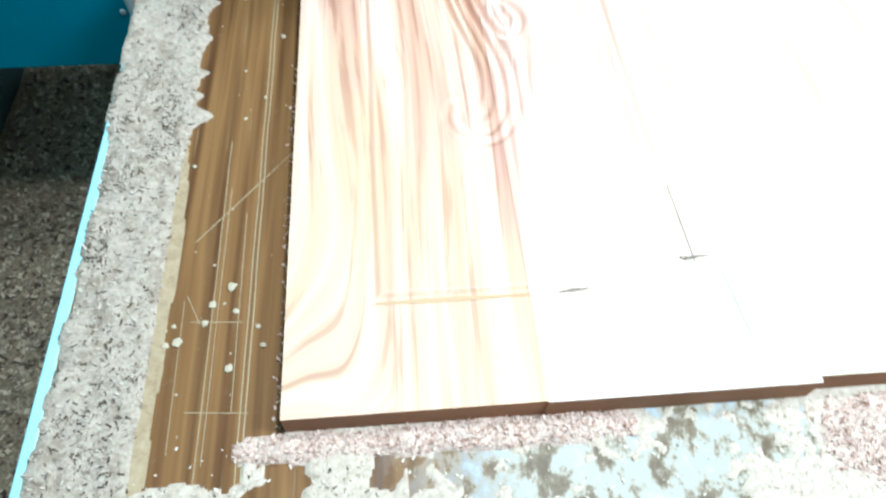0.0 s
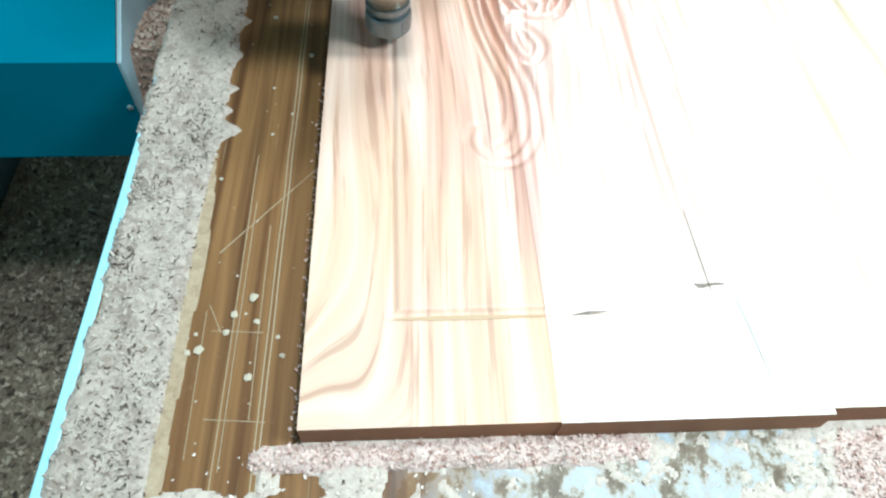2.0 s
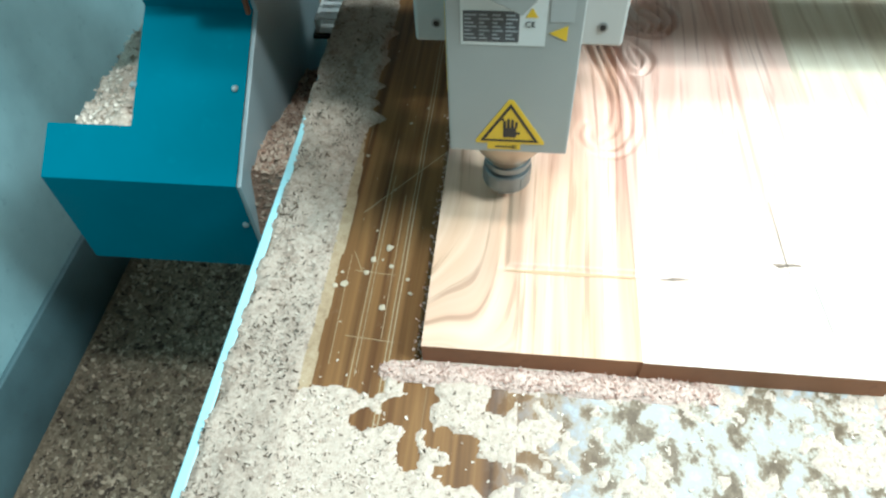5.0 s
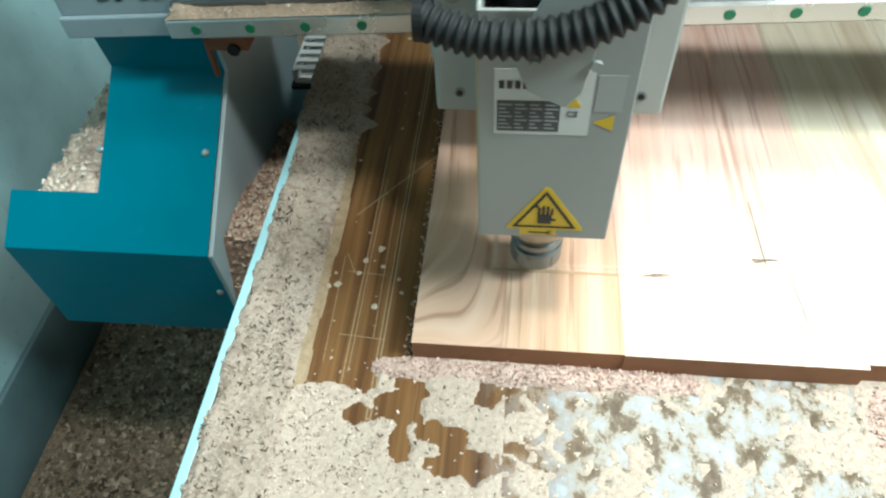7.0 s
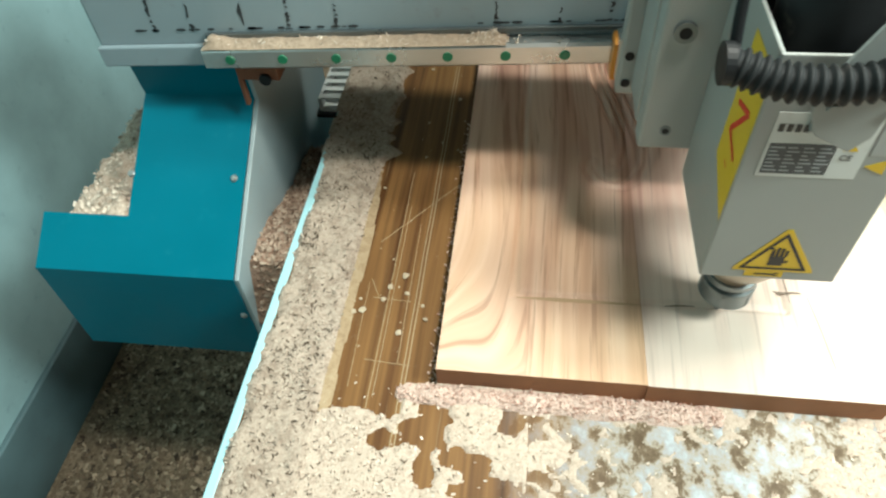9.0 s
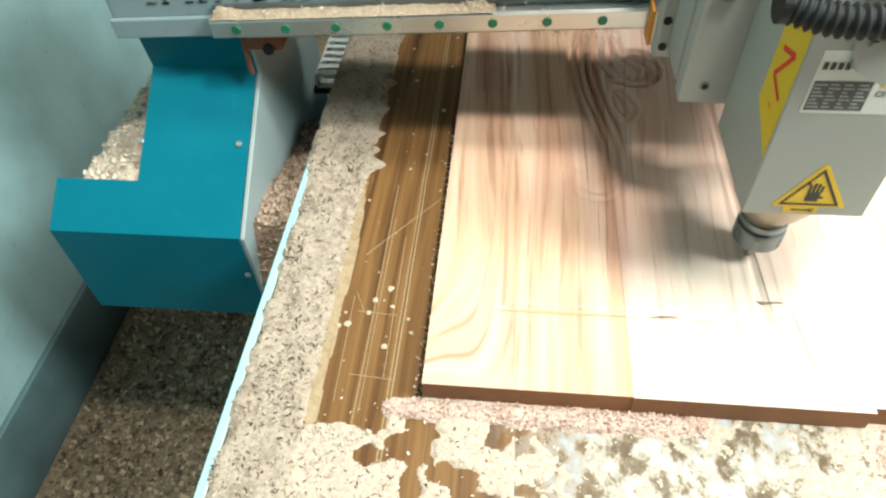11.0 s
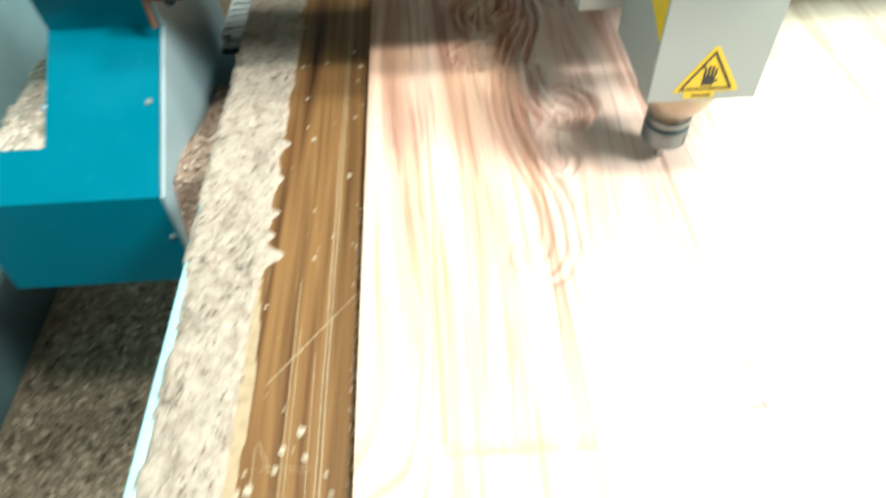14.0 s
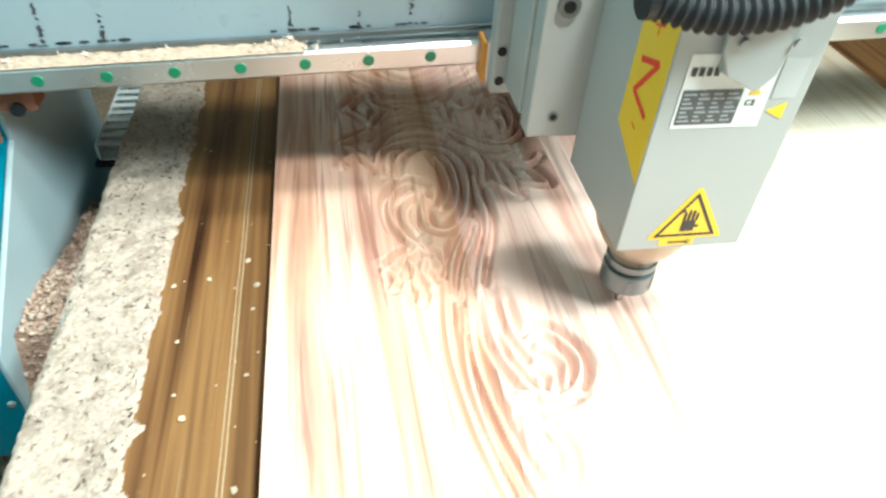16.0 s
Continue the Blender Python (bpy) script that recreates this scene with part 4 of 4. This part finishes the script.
part("spindle_motor", lathe([(0.040, 0.151), (0.040, 0.400), (0.034, 0.408), (0.0, 0.408)], (0, 0.004, 0)), BLACK, head, "black spindle motor body", True)
part("spindle_nose", lathe([(0.0440, 0.1458), (0.0438, 0.134), (0.0400, 0.120), (0.0325, 0.106), (0.0265, 0.0985), (0.0215, 0.096), (0.0215, 0.086)], (0, 0, 0), n=48), NOSE, head, "dusty brass-coloured spindle nose", True)
part("shaft", lathe([(0.017, 0.096), (0.017, 0.084)], (0, 0, 0)), BLACK, head, "", True)
nut = part("collet_nut", lathe([(0.010, 0.0530), (0.0222, 0.0532), (0.0243, 0.0560), (0.0245, 0.0735), (0.0238, 0.0755), (0.0205, 0.0765), (0.0205, 0.0800), (0.0236, 0.0810), (0.0236, 0.0872), (0.0190, 0.0890)], (0, 0, 0), n=56), DARKSTEEL, head, "dark steel collet nut")
for k in range(6):
    a = math.radians(60 * k + 12)
    bm = box((-0.0025, -0.0008, -0.007), (0.0025, 0.0006, 0.007), 0.0003)
    o = part("slot", bm, DARKSTEEL, nut)
    o.matrix_local = pose(0.0242 * math.cos(a), 0.0242 * math.sin(a), 0.0650, 0, 0, math.degrees(a) + 90)
part("cutter", lathe([(0.004, 0.0535), (0.004, 0.034), (0.0032, 0.0275), (0.0006, 0.0262)], (0, 0, 0), n=16), STEEL, head, "bright steel cutter", True)


# stickers, flat on the cover
def sheet(points, depth, face):
    """A thin sticker: polygon in (u, z) on the front or the left side of the cover."""
    if face == "front":
        return prism(points, "y", CY0 - depth, CY0 - depth + 0.0004)
    return prism(points, "x", CX0 - depth, CX0 - depth + 0.0004)


tri = part("warning_sticker", sheet([(-0.0285, 0.1565), (0.0315, 0.1565), (0.031, 0.160), (0.003, 0.2045), (-0.001, 0.2045), (-0.028, 0.160)], 0.0005, "front"), YELLOW, head, "yellow triangular hand-hazard sticker")


def tri_ring(cx, z0, w, h, t):
    bm = bmesh.new()
    outer = [(cx - w / 2, z0), (cx + w / 2, z0), (cx, z0 + h)]
    mx, mz = cx, z0 + h / 3
    inner = [(mx + (x - mx) * t, mz + (z - mz) * t) for x, z in outer]
    vo = [bm.verts.new((x, CY0 - 0.0008, z)) for x, z in outer]
    vi = [bm.verts.new((x, CY0 - 0.0008, z)) for x, z in inner]
    for k in range(3):
        bm.faces.new((vo[k], vo[(k + 1) % 3], vi[(k + 1) % 3], vi[k]))
    return bm


part("triangle_border", tri_ring(0.001, 0.1590, 0.051, 0.0420, 0.83), INK, tri)
bm = bmesh.new()
add_box(bm, (-0.0045, CY0 - 0.0009, 0.1640), (0.0065, CY0 - 0.0006, 0.1745), 0.0)
for fx, fz in ((-0.0045, 0.182), (-0.0012, 0.1845), (0.0022, 0.184), (0.0055, 0.1815)):
    add_box(bm, (fx - 0.0002, CY0 - 0.0009, 0.1745), (fx + 0.0019, CY0 - 0.0006, fz))
add_box(bm, (0.0065, CY0 - 0.0009, 0.1675), (0.0098, CY0 - 0.0006, 0.1700))
add_box(bm, (-0.0085, CY0 - 0.0009, 0.1825), (-0.004, CY0 - 0.0006, 0.1845))
part("glove_symbol", bm, INK, tri)
tag = part("wrench_sticker", sheet([(-0.018, 0.1495), (0.011, 0.1495), (0.011, 0.1563), (-0.018, 0.1563)], 0.0004, "front"), YELLOW, head, "small yellow sticker with a spanner")
bm = bmesh.new()
add_box(bm, (-0.011, CY0 - 0.0008, 0.1522), (0.005, CY0 - 0.0005, 0.1536))
add_box(bm, (0.004, CY0 - 0.0008, 0.1512), (0.0075, CY0 - 0.0005, 0.1520))
add_box(bm, (0.004, CY0 - 0.0008, 0.1539), (0.0075, CY0 - 0.0005, 0.1547))
part("spanner_symbol", bm, INK, tag)
zst = part("axis_sticker", sheet([(-0.0570, 0.210), (-0.0070, 0.234), (-0.0070, 0.338), (-0.0570, 0.338)], 0.0005, "side"), YELLOW, head, "yellow axis direction sticker with a red letter")


def bars(segs, w, x):
    bm = bmesh.new()
    for (u0, z0), (u1, z1) in segs:
        d = Vector((u1 - u0, z1 - z0)).normalized()
        s = Vector((-d.y, d.x)) * w / 2
        bm.faces.new([bm.verts.new((x, u, z)) for u, z in ((u0 - s.x, z0 - s.y), (u1 - s.x, z1 - s.y), (u1 + s.x, z1 + s.y), (u0 + s.x, z0 + s.y))])
    return bm


zx = CX0 - 0.0008
part("letter", bars([((-0.019, 0.289), (-0.045, 0.297)), ((-0.045, 0.297), (-0.019, 0.265)), ((-0.019, 0.266), (-0.045, 0.257))], 0.0045, zx), RED, zst, "red letter Z")
part("sign_mark", bars([((-0.025, 0.316), (-0.039, 0.320)), ((-0.032, 0.311), (-0.032, 0.325)), ((-0.029, 0.245), (-0.036, 0.243))], 0.0016, zx), RED, zst, "red plus and minus signs")

name_plate = part("name_plate", sheet([(-0.040, 0.257), (0.024, 0.257), (0.024, 0.311), (-0.040, 0.311)], 0.0005, "front"), PLATE_WHITE, head, "white maker's plate with a dark table")
part("plate_table", sheet([(-0.038, 0.260), (0.004, 0.260), (0.004, 0.286), (-0.038, 0.286)], 0.0008, "front"), PLATE_INK, name_plate, "dark table of unreadable figures")
bm = bmesh.new()
for k in range(7):
    z = 0.2625 + k * 0.0033
    for u0, u1 in ((-0.037, -0.028), (-0.026, -0.018), (-0.016, -0.008), (-0.006, 0.003)):
        add_box(bm, (u0, CY0 - 0.0011, z), (u1 - 0.002 * ((k * 7 + int(u0 * 900)) % 3), CY0 - 0.0009, z + 0.0012))
part("table_lines", bm, PLATE_LINE, name_plate)
bm = bmesh.new()
for k in range(4):
    add_box(bm, (-0.037 + k * 0.0052, CY0 - 0.0011, 0.296), (-0.0335 + k * 0.0052, CY0 - 0.0008, 0.302))
part("maker_mark", bm, INK, name_plate, "dark maker's mark")
part("faded_sticker", sheet([(0.0262, 0.2780), (0.0440, 0.2780), (0.0440, 0.3070), (0.0262, 0.3070)], 0.0004, "front"), material("faded_paper", (0.37, 0.385, 0.375), 0.5), head, "faded pale sticker")
part("caution_mark", sheet([(0.0085, 0.2815), (0.0175, 0.2815), (0.013, 0.2895)], 0.0009, "front"), YELLOW, name_plate, "small yellow caution triangle")
cv = bpy.data.curves.new("ce_letters", "FONT")
cv.body, cv.size, cv.extrude = "CE", 0.0066, 0.0001
ob = new("ce_mark", cv)
ob.parent = name_plate
ob.matrix_local = pose(0.0080, CY0 - 0.0009, 0.2735, 90)
ob.data.materials.append(INK)
part("arrow_sticker", sheet([(0.0265, 0.2685), (0.040, 0.2620), (0.040, 0.2750)], 0.0005, "front"), YELLOW, head, "small yellow arrow sticker")

# hose bracket and hose
part("hose_bracket", prism([(-0.026, 0.335), (-0.026, 0.318), (-0.018, 0.300), (0.006, 0.288), (0.016, 0.300), (0.034, 0.420), (0.012, 0.420)], "y", CY0 - 0.010, CY0 - 0.0065, 0.001), HEAD_GREY, head, "grey bent steel hose bracket")
part("bracket_foot", box((-0.020, CY0 - 0.0064, 0.300), (0.012, CY0 - 0.0004, 0.325), 0.001), HEAD_GREY, head)
for bx in (-0.015, 0.022):
    part("bracket_screw", lathe([(0.0035, -0.003), (0.0035, 0.0)], (bx, CY0 - 0.010, 0.322), "y", 16), HEAD_GREY, head)
path = smooth_path([(-0.083, -0.068, 0.351), (-0.050, -0.076, 0.345), (-0.012, -0.079, 0.347), (0.026, -0.077, 0.359), (0.058, -0.068, 0.383), (0.080, -0.045, 0.420), (0.086, -0.005, 0.462), (0.076, 0.05, 0.51)], 260)
hose = part("hose", tube(path, lambda i: 0.0108 + 0.0016 * math.sin(i * 2 * math.pi / 6.5), 18), HOSE, head, "black corrugated plastic hose", True)
part("hose_end", lathe([(0.0128, -0.003), (0.0128, 0.003)], (-0.084, -0.068, 0.351), "x", 24), BLACK, head)
part("cable", tube(smooth_path([(-0.079, -0.060, 0.352), (-0.080, -0.052, 0.380), (-0.080, -0.040, 0.430), (-0.078, -0.020, 0.500), (-0.07, 0.03, 0.55)], 40), 0.0035, 12), BLACK, head, "thin black cable", True)
# Black block added as the dark inside of the open cover.
part("cavity_block", box((CX0 + 0.004, 0.048, 0.30), (CX1 - 0.004, 0.062, 0.46), 0.002), BLACK, head, "black block for the dark cavity behind the cover")


def motions():
    """The gantry goes towards the front, the head crosses, the gantry goes back."""
    left, right, front, v = 0.0673, 0.3326, 0.0955, 0.0826
    t1, t2, t3 = 6.25, 6.42, 9.80

    def ahead(t):
        if t < t1:
            return front + v * (t1 - t)
        return front if t < t3 + 0.12 else front + v * (t - t3 - 0.12)

    def across(t):
        return left if t < t2 else min(right, left + (right - left) * (t - t2) / (t3 - t2))

    times = sorted({0.0, 1.0, 2.0, 3.0, 4.0, 5.0, 5.6, 5.9, 6.1, 6.2, 6.3, 6.4, 6.5, 6.6, 6.8, 7.2, 7.6, 8.0, 8.5, 9.0, 9.4, 9.6, 9.7, 9.8, 9.9, 10.0, 10.1, 10.3, 10.6, 11.0, 12.0, 13.0, 14.0, 15.0, 16.0})
    walk(gantry, [(t, pose(0, ahead(t), 0)) for t in times])
    walk(head, [(t, pose(across(t), ahead(t), -0.007 * min(1, max(0, (6.4 - t) / 0.4)))) for t in times])


motions()
